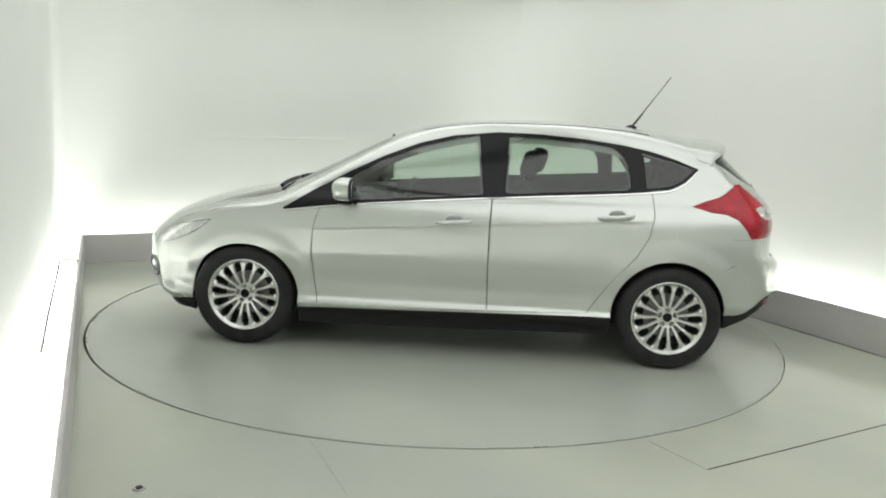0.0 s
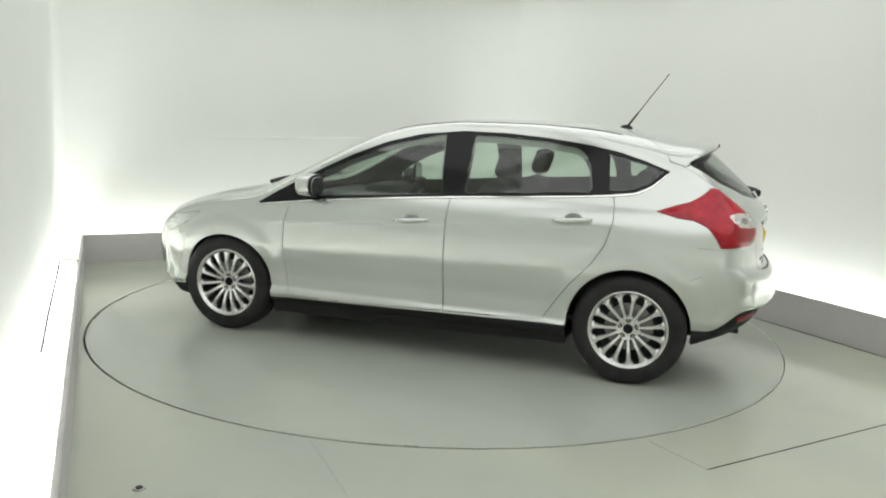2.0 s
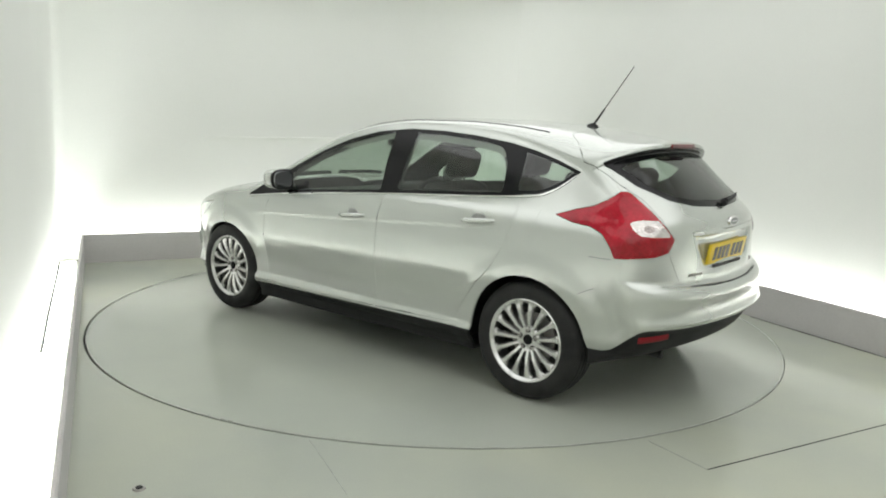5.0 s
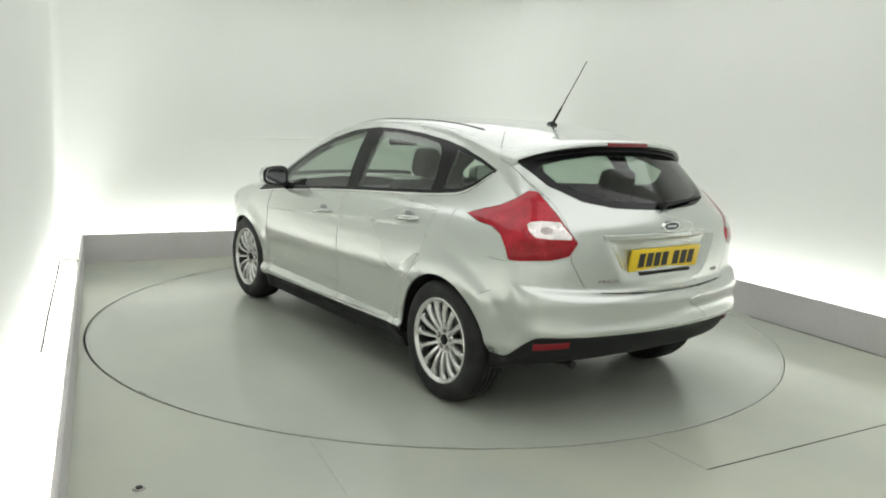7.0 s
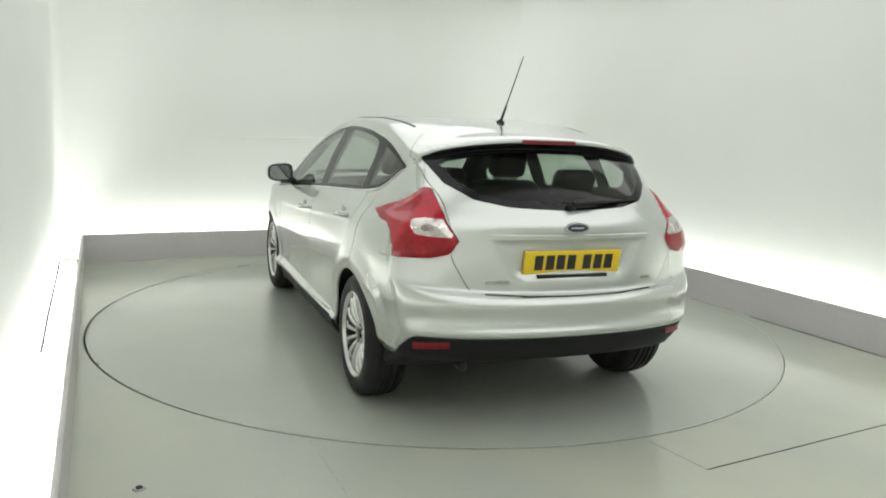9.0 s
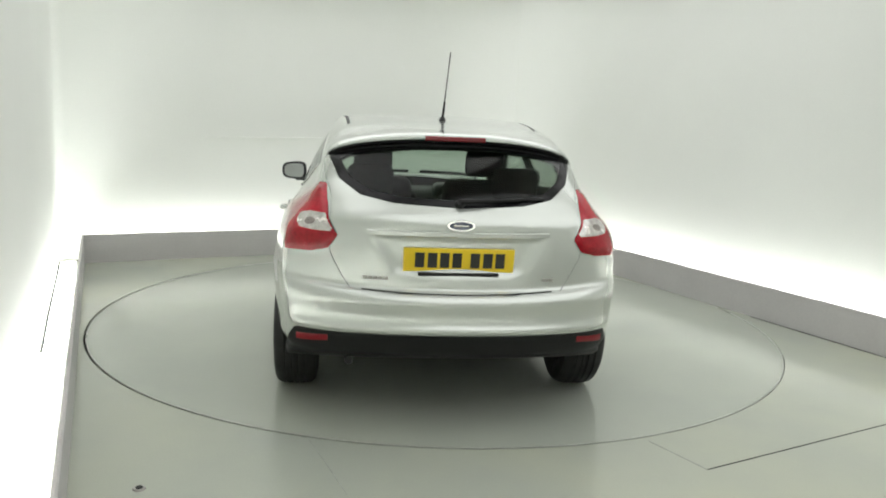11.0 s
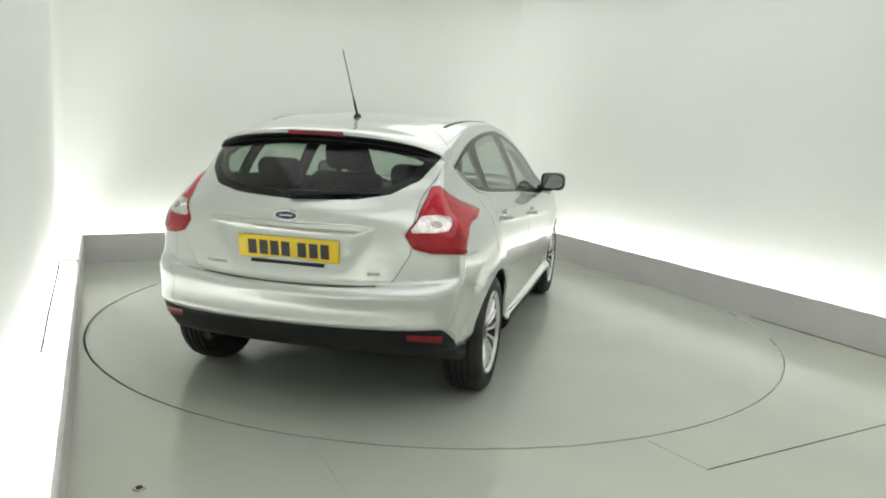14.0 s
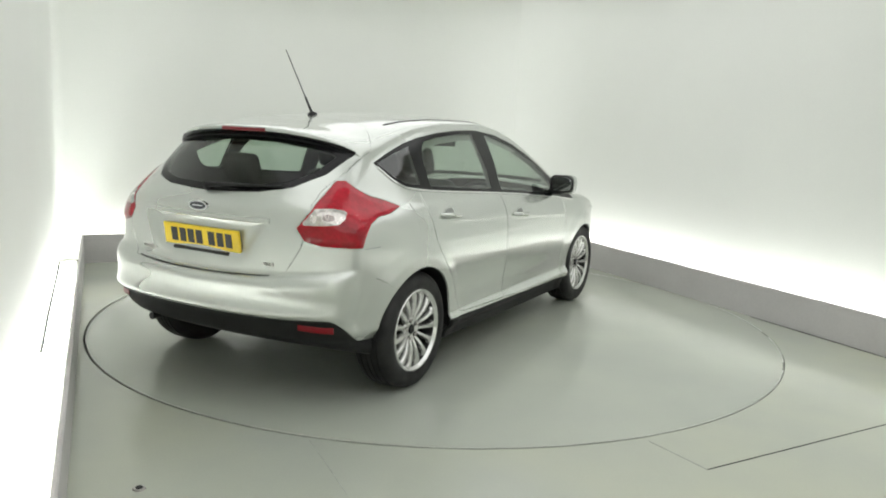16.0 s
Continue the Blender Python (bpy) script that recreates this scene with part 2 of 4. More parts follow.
def part_floor(outline):
    """Floor sheet with a round hole, the pit under the gap, and joints of the cover plates."""
    segs = 160
    bm = bmesh.new()
    hole = RADIUS + 0.0032          # hole shifted so the gap looks widest at the left from the camera
    ring = [bm.verts.new((math.cos(2 * math.pi * k / segs) * hole - 0.0050, math.sin(2 * math.pi * k / segs) * hole - 0.0012, 0)) for k in range(segs)]
    low = [bm.verts.new((v.co.x, v.co.y, -0.03)) for v in ring]
    border = []
    for v in ring:
        d = Vector((v.co.x, v.co.y)).normalized()
        best = 99
        for i in range(4):
            a, b = outline[i], outline[(i + 1) % 4]
            e = b - a
            det = d.x * -e.y + e.x * d.y
            if abs(det) > 1e-6:
                k = (a.x * -e.y + e.x * a.y) / det
                w = (d.x * a.y - d.y * a.x) / det
                if k > 0 and -0.001 <= w <= 1.001:
                    best = min(best, k)
        border.append(bm.verts.new((d.x * best, d.y * best, 0)))
    for k in range(segs):
        j = (k + 1) % segs
        bm.faces.new((ring[k], ring[j], border[j], border[k]))
        bm.faces.new((low[k], low[j], ring[j], ring[k]))
    for i in range(4):      # the four outer corners
        c = outline[i]
        a0 = math.atan2(c.y, c.x) % (2 * math.pi)
        k = int(a0 / (2 * math.pi) * segs)
        bm.faces.new((border[k], border[(k + 1) % segs], bm.verts.new((c.x, c.y, 0))))
    bmesh.ops.recalc_face_normals(bm, faces=bm.faces)
    if sum(f.normal.z for f in bm.faces) < 0:
        bmesh.ops.reverse_faces(bm, faces=bm.faces)
    floor = tagged(part("floor", bm, M_FLOOR, smooth=False), "grey-green painted glossy studio floor with plate joints", "floor", kind="structure")
    bm = bmesh.new()
    bmesh.ops.create_circle(bm, cap_ends=True, radius=RADIUS + 0.05, segments=96)
    bmesh.ops.translate(bm, vec=(0, 0, -0.05), verts=bm.verts)
    part("pit", bm, M_GAP, floor, smooth=False)
    for a, b, w in (((2.531, 0.345), (3.413, -1.362), 0.018), ((1.227, -2.548), (4.2, -0.888), 0.007), ((1.04, -2.257), (1.227, -2.548), 0.0024), ((-0.556, -2.398), (-0.316, -2.913), 0.0024)):
        a, b = Vector(a), Vector(b)
        n = Vector((a.y - b.y, b.x - a.x)).normalized() * w / 2
        bm = bmesh.new()
        prism(bm, [a - n, b - n, b + n, a + n], -0.004, 0.0012)
        part("joint", bm, M_GAP if w > 0.005 else M_SEAM, floor, "thin dark joint between floor plates" if w > 0.005 else "faint filled joint between floor plates", smooth=False)
    drain = empty("floor_drain", "small round dull metal drain cap in the floor", "drain")
    drain.matrix_basis = pose(-1.126, -2.938, 0.0)
    bm = bmesh.new()
    bmesh.ops.create_cone(bm, cap_ends=True, radius1=0.026, radius2=0.022, depth=0.006, segments=24)
    bmesh.ops.translate(bm, vec=(0, 0, 0.003), verts=bm.verts)
    part("rim", bm, M_METAL, drain)
    bm = bmesh.new()
    bmesh.ops.create_cone(bm, cap_ends=True, radius1=0.014, radius2=0.012, depth=0.004, segments=20)
    bmesh.ops.translate(bm, vec=(0, 0, 0.008), verts=bm.verts)
    part("plug", bm, M_GAP, drain)
    return floor


def build_turntable():
    bm = bmesh.new()
    segs, r = 160, RADIUS - 0.0045
    rings = []
    for rad, z in ((r, -0.03), (r, -0.002), (r - 0.003, 0.0)):
        rings.append([bm.verts.new((rad * math.cos(2 * math.pi * k / segs), rad * math.sin(2 * math.pi * k / segs), z)) for k in range(segs)])
    for a, b in zip(rings, rings[1:]):
        for k in range(segs):
            bm.faces.new((a[k], a[(k + 1) % segs], b[(k + 1) % segs], b[k]))
    bm.faces.new(rings[-1])
    table = empty("turntable", "round grey painted turntable set flush in floor", "turntable")
    part("deck", bm, M_TABLE, table, smooth=False)
    bm = bmesh.new()
    ring = []
    for rad, z in ((r - 0.0005, 0.0006), (r - 0.0005, 0.0016), (r - 0.010, 0.0016), (r - 0.010, 0.0006)):
        ring.append([bm.verts.new((rad * math.cos(2 * math.pi * k / segs), rad * math.sin(2 * math.pi * k / segs), z)) for k in range(segs)])
    for n in range(4):
        a, b = ring[n], ring[(n + 1) % 4]
        for k in range(segs):
            bm.faces.new((a[k], a[(k + 1) % segs], b[(k + 1) % segs], b[k]))
    bmesh.ops.recalc_face_normals(bm, faces=bm.faces)
    part("edge_ring", bm, M_EDGE, table, "worn metal edge ring", smooth=False)
    return table


# ---- the car: x forward, y to its left, z up; origin on the floor between the axles ----
def pchip(xs, ys):
    """A smooth curve through given values that never overshoots."""
    xs, ys = np.asarray(xs, float), np.asarray(ys, float)
    h, s = np.diff(xs), np.diff(ys) / np.diff(xs)
    d = np.zeros(len(xs))
    for i in range(1, len(xs) - 1):
        if s[i - 1] * s[i] > 0:
            a, b = 2 * h[i] + h[i - 1], h[i] + 2 * h[i - 1]
            d[i] = (a + b) / (a / s[i - 1] + b / s[i])
    d[0], d[-1] = s[0], s[-1]

    def f(x):
        x = np.clip(np.asarray(x, float), xs[0], xs[-1])
        i = np.clip(np.searchsorted(xs, x) - 1, 0, len(xs) - 2)
        u = (x - xs[i]) / h[i]
        return (1 + 2 * u) * (1 - u) ** 2 * ys[i] + u * (1 - u) ** 2 * h[i] * d[i] + u * u * (3 - 2 * u) * ys[i + 1] + u * u * (u - 1) * h[i] * d[i + 1]
    return f


def smoothstep(a, b, x):
    u = np.clip((np.asarray(x, float) - a) / (b - a), 0, 1)
    return u * u * (3 - 2 * u)


PLAN_LINE = pchip((-2.1, -1.85, -1.7, -1.5, -1.3, -0.9, 0.0, 0.9, 1.3, 1.5, 1.7, 1.85, 2.1), (0.74, 0.822, 0.86, 0.892, 0.906, 0.905, 0.902, 0.902, 0.902, 0.885, 0.84, 0.77, 0.60))

def PLAN(x):
    """Half width of the body seen from above, with its bends softened."""
    x = np.asarray(x, float)
    w = (1, 3, 5, 6, 5, 3, 1)
    return sum(k * PLAN_LINE(x + d) for k, d in zip(w, np.linspace(-0.15, 0.15, 7))) / sum(w)


TUCK = pchip((0.15, 0.24, 0.27, 0.306, 0.320, 0.350, 0.42, 0.55, 0.65, 0.78, 0.86, 0.93, 0.99, 1.03, 1.20, 1.45), (-0.075, -0.05, -0.020, -0.004, -0.009, -0.029, -0.029, -0.014, -0.006, -0.009, -0.019, -0.037, -0.066, -0.094, -0.165, -0.30))


def side_y(x, z):
    """Half the car's width at a point of its side."""
    x, z = np.asarray(x, float), np.asarray(z, float)
    y = PLAN(x) + TUCK(z)
    cabin = smoothstep(0.92, 1.25, z)
    y = y - cabin * (0.055 * np.clip((-0.5 - x) / 1.0, 0, 2) ** 2 + 0.05 * np.clip((x - 0.2) / 0.9, 0, 2) ** 2)
    crease = 0.853 - 0.060 * x - z                     # the line along the doors
    y = y - 0.0048 * smoothstep(-0.002, 0.014, crease) * smoothstep(0.28, 0.02, crease) * smoothstep(1.12, 0.92, np.abs(x + 0.1))
    y = y - 0.055 * smoothstep(0.42, 0.30, z) * smoothstep(-1.55, -1.68, x)      # the tail tucks under
    for ax in (1.324, -1.324):                          # swollen wheel arches
        r = np.hypot(x - ax, z - 0.33)
        y = y + 0.012 * smoothstep(0.50, 0.40, r)
    return y


# centre line (x, z), shoulder line (x, z), how square the crown between them is
LOOP = (
    (2.00, 0.215, 1.68, 0.20, 2.0), (2.105, 0.33, 1.81, 0.32, 2.0), (2.158, 0.47, 1.875, 0.47, 2.0), (2.142, 0.62, 1.875, 0.62, 2.0),
    (2.065, 0.735, 1.79, 0.722, 2.0), (1.91, 0.846, 1.64, 0.806, 2.2), (1.58, 0.950, 1.39, 0.887, 2.3), (1.25, 1.006, 1.10, 0.928, 2.3),
    (0.95, 1.140, 0.80, 1.085, 2.3), (0.66, 1.285, 0.50, 1.250, 2.4), (0.38, 1.408, 0.24, 1.365, 2.5), (0.10, 1.468, 0.03, 1.420, 2.6),
    (-0.25, 1.498, -0.25, 1.450, 2.6), (-0.60, 1.502, -0.60, 1.441, 2.6), (-0.95, 1.488, -0.95, 1.408, 2.6), (-1.25, 1.458, -1.20, 1.350, 2.5),
    (-1.50, 1.422, -1.36, 1.300, 2.3), (-1.738, 1.388, -1.490, 1.247, 2.2), (-1.732, 1.362, -1.501, 1.236, 2.2), (-1.690, 1.346, -1.512, 1.227, 2.2), (-1.72, 1.318, -1.53, 1.213, 2.2), (-1.86, 1.195, -1.62, 1.150, 2.0),
    (-1.985, 1.075, -1.70, 1.085, 2.0), (-2.055, 0.985, -1.745, 0.990, 2.0), (-2.060, 0.850, -1.775, 0.870, 2.0), (-2.062, 0.690, -1.78, 0.745, 2.0),
    (-2.108, 0.664, -1.80, 0.705, 2.1), (-2.130, 0.635, -1.815, 0.660, 2.1), (-2.126, 0.575, -1.817, 0.590, 2.1), (-2.132, 0.535, -1.826, 0.540, 2.1), (-2.147, 0.510, -1.838, 0.510, 2.1), (-2.138, 0.490, -1.84, 0.492, 2.1), (-2.105, 0.478, -1.82, 0.460, 2.1), (-2.070, 0.42, -1.785, 0.41, 2.1), (-2.030, 0.36, -1.75, 0.355, 2.1),
    (-1.95, 0.325, -1.70, 0.305, 2.2), (-1.60, 0.245, -1.50, 0.225, 2.5), (-0.90, 0.185, -0.90, 0.195, 2.5), (0.90, 0.165, 0.90, 0.165, 2.5))


def body_grid():
    """Half the outer skin as a dense grid, from the centre line over the shoulder to the flank."""
    loop = np.array(LOOP + (LOOP[0],))
    step = np.hypot(np.diff(loop[:, 0]), np.diff(loop[:, 1]))
    s = np.concatenate(([0], np.cumsum(step)))
    curves = [pchip(s, loop[:, k]) for k in range(5)]
    t = np.concatenate([np.linspace(s[i], s[i + 1], max(2, int(math.ceil(step[i] / (0.017 if loop[i, 0] < -1.3 and loop[i, 1] > 0.26 else 0.034)))), endpoint=False) for i in range(len(step))])
    cx, cz, ex, ez, pw = (c(t) for c in curves)
    ey = side_y(ex, ez)
    nb, ns = 64, 112
    rows = []
    for k in range(nb + 1):
        a = math.pi / 2 * (k / nb)
        y, w = ey * np.sin(a) ** (2 / pw), 1 - np.maximum(np.cos(a), 0.0) ** (2 / pw)
        rows.append(np.stack([cx + (ex - cx) * w, y, cz + (ez - cz) * w], 1))
    mx, mz = np.clip(ex, -1.324, 1.324), np.full(len(ex), 0.45)
    flat = np.abs(ex) < 1.324
    mz = np.where(flat & (ez > 0.8), 0.18 - 0.0165 * ex, mz)      # the flank runs down to the sill
    mz = np.where(flat & (ez < 0.3), ez, mz)
    for k in range(1, ns + 1):
        u = k / ns
        x, z = ex + (mx - ex) * u, ez + (mz - ez) * u
        rows.append(np.stack([x, side_y(x, z), z], 1))
    g = np.array(rows)                                  # [v, s, xyz]
    for _ in range(12):                                 # soften the shoulder
        g[nb - 9:nb + 4] = 0.5 * g[nb - 9:nb + 4] + 0.25 * (g[nb - 10:nb + 3] + g[nb - 8:nb + 5])
    # hollow for the number plate in the tailgate, and the ledge over it
    x, y, z = g[..., 0], g[..., 1], g[..., 2]
    wide = 0.315 + (z - 0.77) * 0.6
    hollow = smoothstep(-0.02, 0.065, wide - np.abs(y)) * smoothstep(0.947, 0.927, z) * smoothstep(0.715, 0.80, z) * (x < -1.8)
    g[..., 0] = x + 0.026 * hollow
    # the tail lamps stand a little proud
    shape = x.shape
    d = TAIL_LAMP((x + y).ravel(), z.ravel()).reshape(shape)
    proud = 0.010 * smoothstep(0.004, -0.030, d) * (x < -1.3) * (y > 0.45)
    g[..., 0] -= 0.75 * proud
    g[..., 1] += 0.65 * proud
    return g


def polygon_sdf(poly, smooth=0):
    """Signed distance to an outline in the plane, negative inside."""
    p = np.array(poly, float)
    for _ in range(smooth):                             # round the corners
        q = np.roll(p, -1, 0)
        p = np.stack([0.75 * p + 0.25 * q, 0.25 * p + 0.75 * q], 1).reshape(-1, 2)
    a, b = p, np.roll(p, -1, 0)

    def f(u, v):
        q = np.stack([u, v], 1)
        best, inside = np.full(len(q), 9.0), np.zeros(len(q), bool)
        for (ax, ay), (bx, by) in zip(a, b):
            e = np.array((bx - ax, by - ay))
            w = q - (ax, ay)
            k = np.clip(w @ e / max(e @ e, 1e-12), 0, 1)
            best = np.minimum(best, np.hypot(w[:, 0] - k * e[0], w[:, 1] - k * e[1]))
            cond = (ay > q[:, 1]) != (by > q[:, 1])
            cross = ax + (q[:, 1] - ay) / (e[1] if e[1] else 1e-12) * e[0]
            inside ^= cond & (q[:, 0] < cross)
        return np.where(inside, -best, best)
    return f


WINDOWS = polygon_sdf(((1.09, 0.912), (0.70, 0.957), (0.39, 0.985), (-0.21, 1.030), (-0.66, 1.058), (-1.07, 1.085), (-1.29, 1.108), (-1.38, 1.150), (-1.475, 1.232),
                       (-1.33, 1.287), (-1.18, 1.331), (-1.00, 1.366), (-0.76, 1.396), (-0.51, 1.415), (-0.23, 1.420), (0.04, 1.393), (0.26, 1.338), (0.48, 1.251), (0.69, 1.146), (0.89, 1.035)))
PANE_FRONT = polygon_sdf(((0.74, 0.972), (0.39, 0.999), (-0.155, 1.040), (-0.115, 1.400), (0.035, 1.371), (0.25, 1.317), (0.47, 1.229), (0.66, 1.128), (0.73, 1.07)))
PANE_REAR = polygon_sdf(((-0.29, 1.050), (-0.66, 1.073), (-1.035, 1.098), (-1.055, 1.12), (-1.03, 1.25), (-0.99, 1.315), (-0.94, 1.350), (-0.76, 1.375), (-0.51, 1.394), (-0.30, 1.398)))
PANE_QUARTER = polygon_sdf(((-1.150, 1.111), (-1.28, 1.122), (-1.365, 1.160), (-1.445, 1.230), (-1.33, 1.270), (-1.130, 1.319)))
DOOR_FRONT = polygon_sdf(((0.83, 0.975), (0.865, 0.88), (0.885, 0.80), (0.892, 0.62), (0.872, 0.45), (0.845, 0.288), (0.3, 0.300), (-0.212, 0.314), (-0.205, 0.60), (-0.205, 0.85), (-0.215, 1.06), (0.3, 1.05)))
DOOR_REAR = polygon_sdf(((-0.2, 1.06), (-0.205, 0.85), (-0.205, 0.60), (-0.212, 0.314), (-0.5, 0.322), (-0.825, 0.333), (-0.885, 0.43), (-0.975, 0.56), (-1.095, 0.70), (-1.165, 0.82), (-1.195, 0.95), (-1.19, 1.04), (-1.165, 1.15), (-0.6, 1.15)))
TAIL_LAMP = polygon_sdf(((-0.615, 1.016), (-0.75, 1.050), (-0.87, 1.074), (-0.965, 1.108), (-1.05, 1.150), (-1.118, 1.150), (-1.27, 1.045), (-1.412, 0.925), (-1.36, 0.862), (-1.25, 0.843), (-1.10, 0.838), (-0.955, 0.832), (-0.93, 0.885), (-0.885, 0.945), (-0.82, 0.975), (-0.72, 0.985)))
REVERSE_LAMP = polygon_sdf(((-1.065, 1.010), (-1.16, 1.021), (-1.285, 1.018), (-1.385, 0.940), (-1.25, 0.940), (-1.13, 0.948), (-1.085, 0.975)))
BRAKE_CELL = polygon_sdf(((-0.985, 0.80), (-1.00, 0.90), (-1.03, 0.936), (-1.13, 0.940), (-1.45, 0.932), (-1.45, 0.80)))
HEAD_LAMP = polygon_sdf(((1.96, 0.625), (1.91, 0.715), (1.75, 0.785), (1.53, 0.828), (1.64, 0.738), (1.77, 0.668), (1.88, 0.628)))
REAR_GLASS = polygon_sdf(((0.7, 1.45), (0.61, 1.262), (0.565, 1.175), (0.46, 1.108), (0.30, 1.078), (0.0, 1.066), (-0.3, 1.066), (-0.3, 1.45)))
REAR_PANE = polygon_sdf(((0.56, 1.262), (0.515, 1.185), (0.42, 1.130), (0.28, 1.106), (0.0, 1.096), (-0.3, 1.096), (-0.3, 1.334), (0.0, 1.334), (0.2, 1.330), (0.40, 1.308), (0.52, 1.282)))
GATE_EDGE = pchip((0.60, 0.66, 0.70, 0.78, 0.86, 0.95, 1.08, 1.20, 1.30, 1.45), (0.44, 0.47, 0.515, 0.565, 0.60, 0.60, 0.60, 0.635, 0.645, 0.65))


def under_spoiler(y):
    """Height of the spoiler's rear edge above each point of the tail."""
    u = np.clip(np.abs(y) / float(side_y(-1.495, 1.238)), 0, 1)
    return 1.372 - 0.130 * (1 - (1 - u ** 2.2) ** (1 / 2.2))


def split_skin(bm, value):
    """Cut the skin's faces along the zero line of value (one number per vertex)."""
    vals = {v: float(a) for v, a in zip(bm.verts, value)}
    for v in vals:
        if abs(vals[v]) < 0.0008:
            vals[v] = 0.0
    faces = set()
    for e in list(bm.edges):
        a, b = e.verts
        if vals[a] * vals[b] < 0:
            k = vals[a] / (vals[a] - vals[b])
            faces.update(e.link_faces)
            _, v = bmesh.utils.edge_split(e, a, k)
            vals[v] = 0.0
    for v, a in list(vals.items()):
        if a == 0.0:
            faces.update(v.link_faces)
    for f in faces:
        if not f.is_valid:
            continue
        zero = [v for v in f.verts if vals[v] == 0.0]
        signs = {vals[v] > 0 for v in f.verts if vals[v] != 0.0}
        if len(zero) == 2 and len(signs) == 2 and not any(e.other_vert(zero[0]) is zero[1] for e in zero[0].link_edges):
            bmesh.utils.face_split(f, zero[0], zero[1])


def coords(bm):
    return np.array([v.co[:] for v in bm.verts])


def skin_regions():
    """The half skin, cut along the outlines of all panels; each face carries the number of its panel."""
    g = body_grid()
    nv, ns = g.shape[:2]
    bm = bmesh.new()
    vs = [[bm.verts.new(p) for p in row] for row in g]
    for j in range(nv - 1):
        for i in range(ns):
            k = (i + 1) % ns
            q = [vs[j][i], vs[j][k], vs[j + 1][k], vs[j + 1][i]]
            bm.faces.new(q)
    bmesh.ops.remove_doubles(bm, verts=bm.verts, dist=0.0005)
    bmesh.ops.dissolve_degenerate(bm, edges=bm.edges, dist=0.0003)
    bm.normal_update()
    top = max(bm.faces, key=lambda f: f.calc_center_median().z)
    if top.normal.z < 0:
        bmesh.ops.reverse_faces(bm, faces=bm.faces)
    bm.normal_update()
    whole = bm.copy()
    whole.normal_update()
    whole.faces.index_update()
    whole.faces.ensure_lookup_table()
    tree = BVHTree.FromBMesh(whole)
    reg = bm.faces.layers.int.new("panel")
    names = ["body"]

    def region(name, fn, where, only=("body",)):
        c = coords(bm)
        value = np.where(where(*c.T), fn(*c.T), 1.0)
        split_skin(bm, value)
        names.append(name)
        faces = [f for f in bm.faces if names[f[reg]] in only]
        m = np.array([f.calc_center_median()[:] for f in faces])
        inside = (fn(*m.T) < 0) & where(*m.T)
        for f, k in zip(faces, inside):
            if k:
                f[reg] = len(names) - 1

    flank = lambda x, y, z: y > 0.45
    rear = lambda x, y, z: x < -1.35
    region("arch", lambda x, y, z: np.minimum(np.hypot(x - 1.318, (z - 0.325)) - 0.346, np.where(z < 0.325, np.abs(x - 1.318) - 0.346, 9)), lambda x, y, z: (y > 0.55) & (x > 0.5))
    region("arch", lambda x, y, z: np.minimum(np.hypot(x + 1.318, (z - 0.325) * 0.98) - 0.350, np.where(z < 0.325, np.abs(x + 1.318) - 0.352, 9)), lambda x, y, z: (y > 0.55) & (x < -0.5))
    region("trim", lambda x, y, z: WINDOWS(x, z), flank)
    for name, fn in (("pane_front", PANE_FRONT), ("pane_rear", PANE_REAR), ("pane_quarter", PANE_QUARTER)):
        region(name, lambda x, y, z, fn=fn: fn(x, z), flank, ("trim",))
    # the lining inside covers the upper border of the door windows
    for name, fn in (("pane_front", PANE_FRONT), ("pane_rear", PANE_REAR)):
        region(name + "_rim", lambda x, y, z, fn=fn: -np.maximum(fn(x, z + 0.034), fn(x, z) + 0.012), flank, (name,))
    region("windscreen", lambda x, y, z: np.maximum.reduce([y - (0.70 - (z - 0.95) * 0.36), 1.012 - 0.085 * (y / 0.7) ** 2 - z, z - 1.385 + 0.04 * (y / 0.6) ** 2]), lambda x, y, z: (x > 0.1) & (z > 0.85))
    region("bonnet", lambda x, y, z: np.maximum.reduce([y - 0.74 + 0.18 * np.clip(x - 1.6, 0, 1), 1.235 - 0.13 * (y / 0.7) ** 2 - x, x - 2.09 + 0.30 * y * y]), lambda x, y, z: (x > 0.9) & (z > 0.68))
    region("tail_lamp", lambda x, y, z: TAIL_LAMP(x + y, z), lambda x, y, z: (x < -1.3) & (y > 0.45))
    region("reverse_lamp", lambda x, y, z: REVERSE_LAMP(x + y, z), lambda x, y, z: (x < -1.3) & (y > 0.45), ("tail_lamp",))
    region("brake_cell", lambda x, y, z: BRAKE_CELL(x + y, z), lambda x, y, z: (x < -1.3) & (y > 0.45), ("tail_lamp",))
    region("reverse_core", lambda x, y, z: np.hypot((x + y + 1.20) / 0.045, (z - 0.979) / 0.017) * 0.02 - 0.02, lambda x, y, z: (x < -1.3) & (y > 0.45), ("reverse_lamp",))
    region("head_lamp", lambda x, y, z: HEAD_LAMP(x, z), lambda x, y, z: (x > 1.4) & (y > 0.42))
    region("glass_surround", lambda x, y, z: np.maximum(REAR_GLASS(y, z), z - under_spoiler(y)), lambda x, y, z: (x < -1.45) & (z > 0.95))
    region("rear_pane", lambda x, y, z: REAR_PANE(y, z), lambda x, y, z: (x < -1.45) & (z > 0.95), ("glass_surround",))
    region("tailgate", lambda x, y, z: np.maximum.reduce([x + 1.27 + 0.12 * y * y + 0.9 * np.clip(y - 0.48, 0, 1), y - GATE_EDGE(z), 0.668 + 0.06 * y * y - z]), lambda x, y, z: x < -1.2)
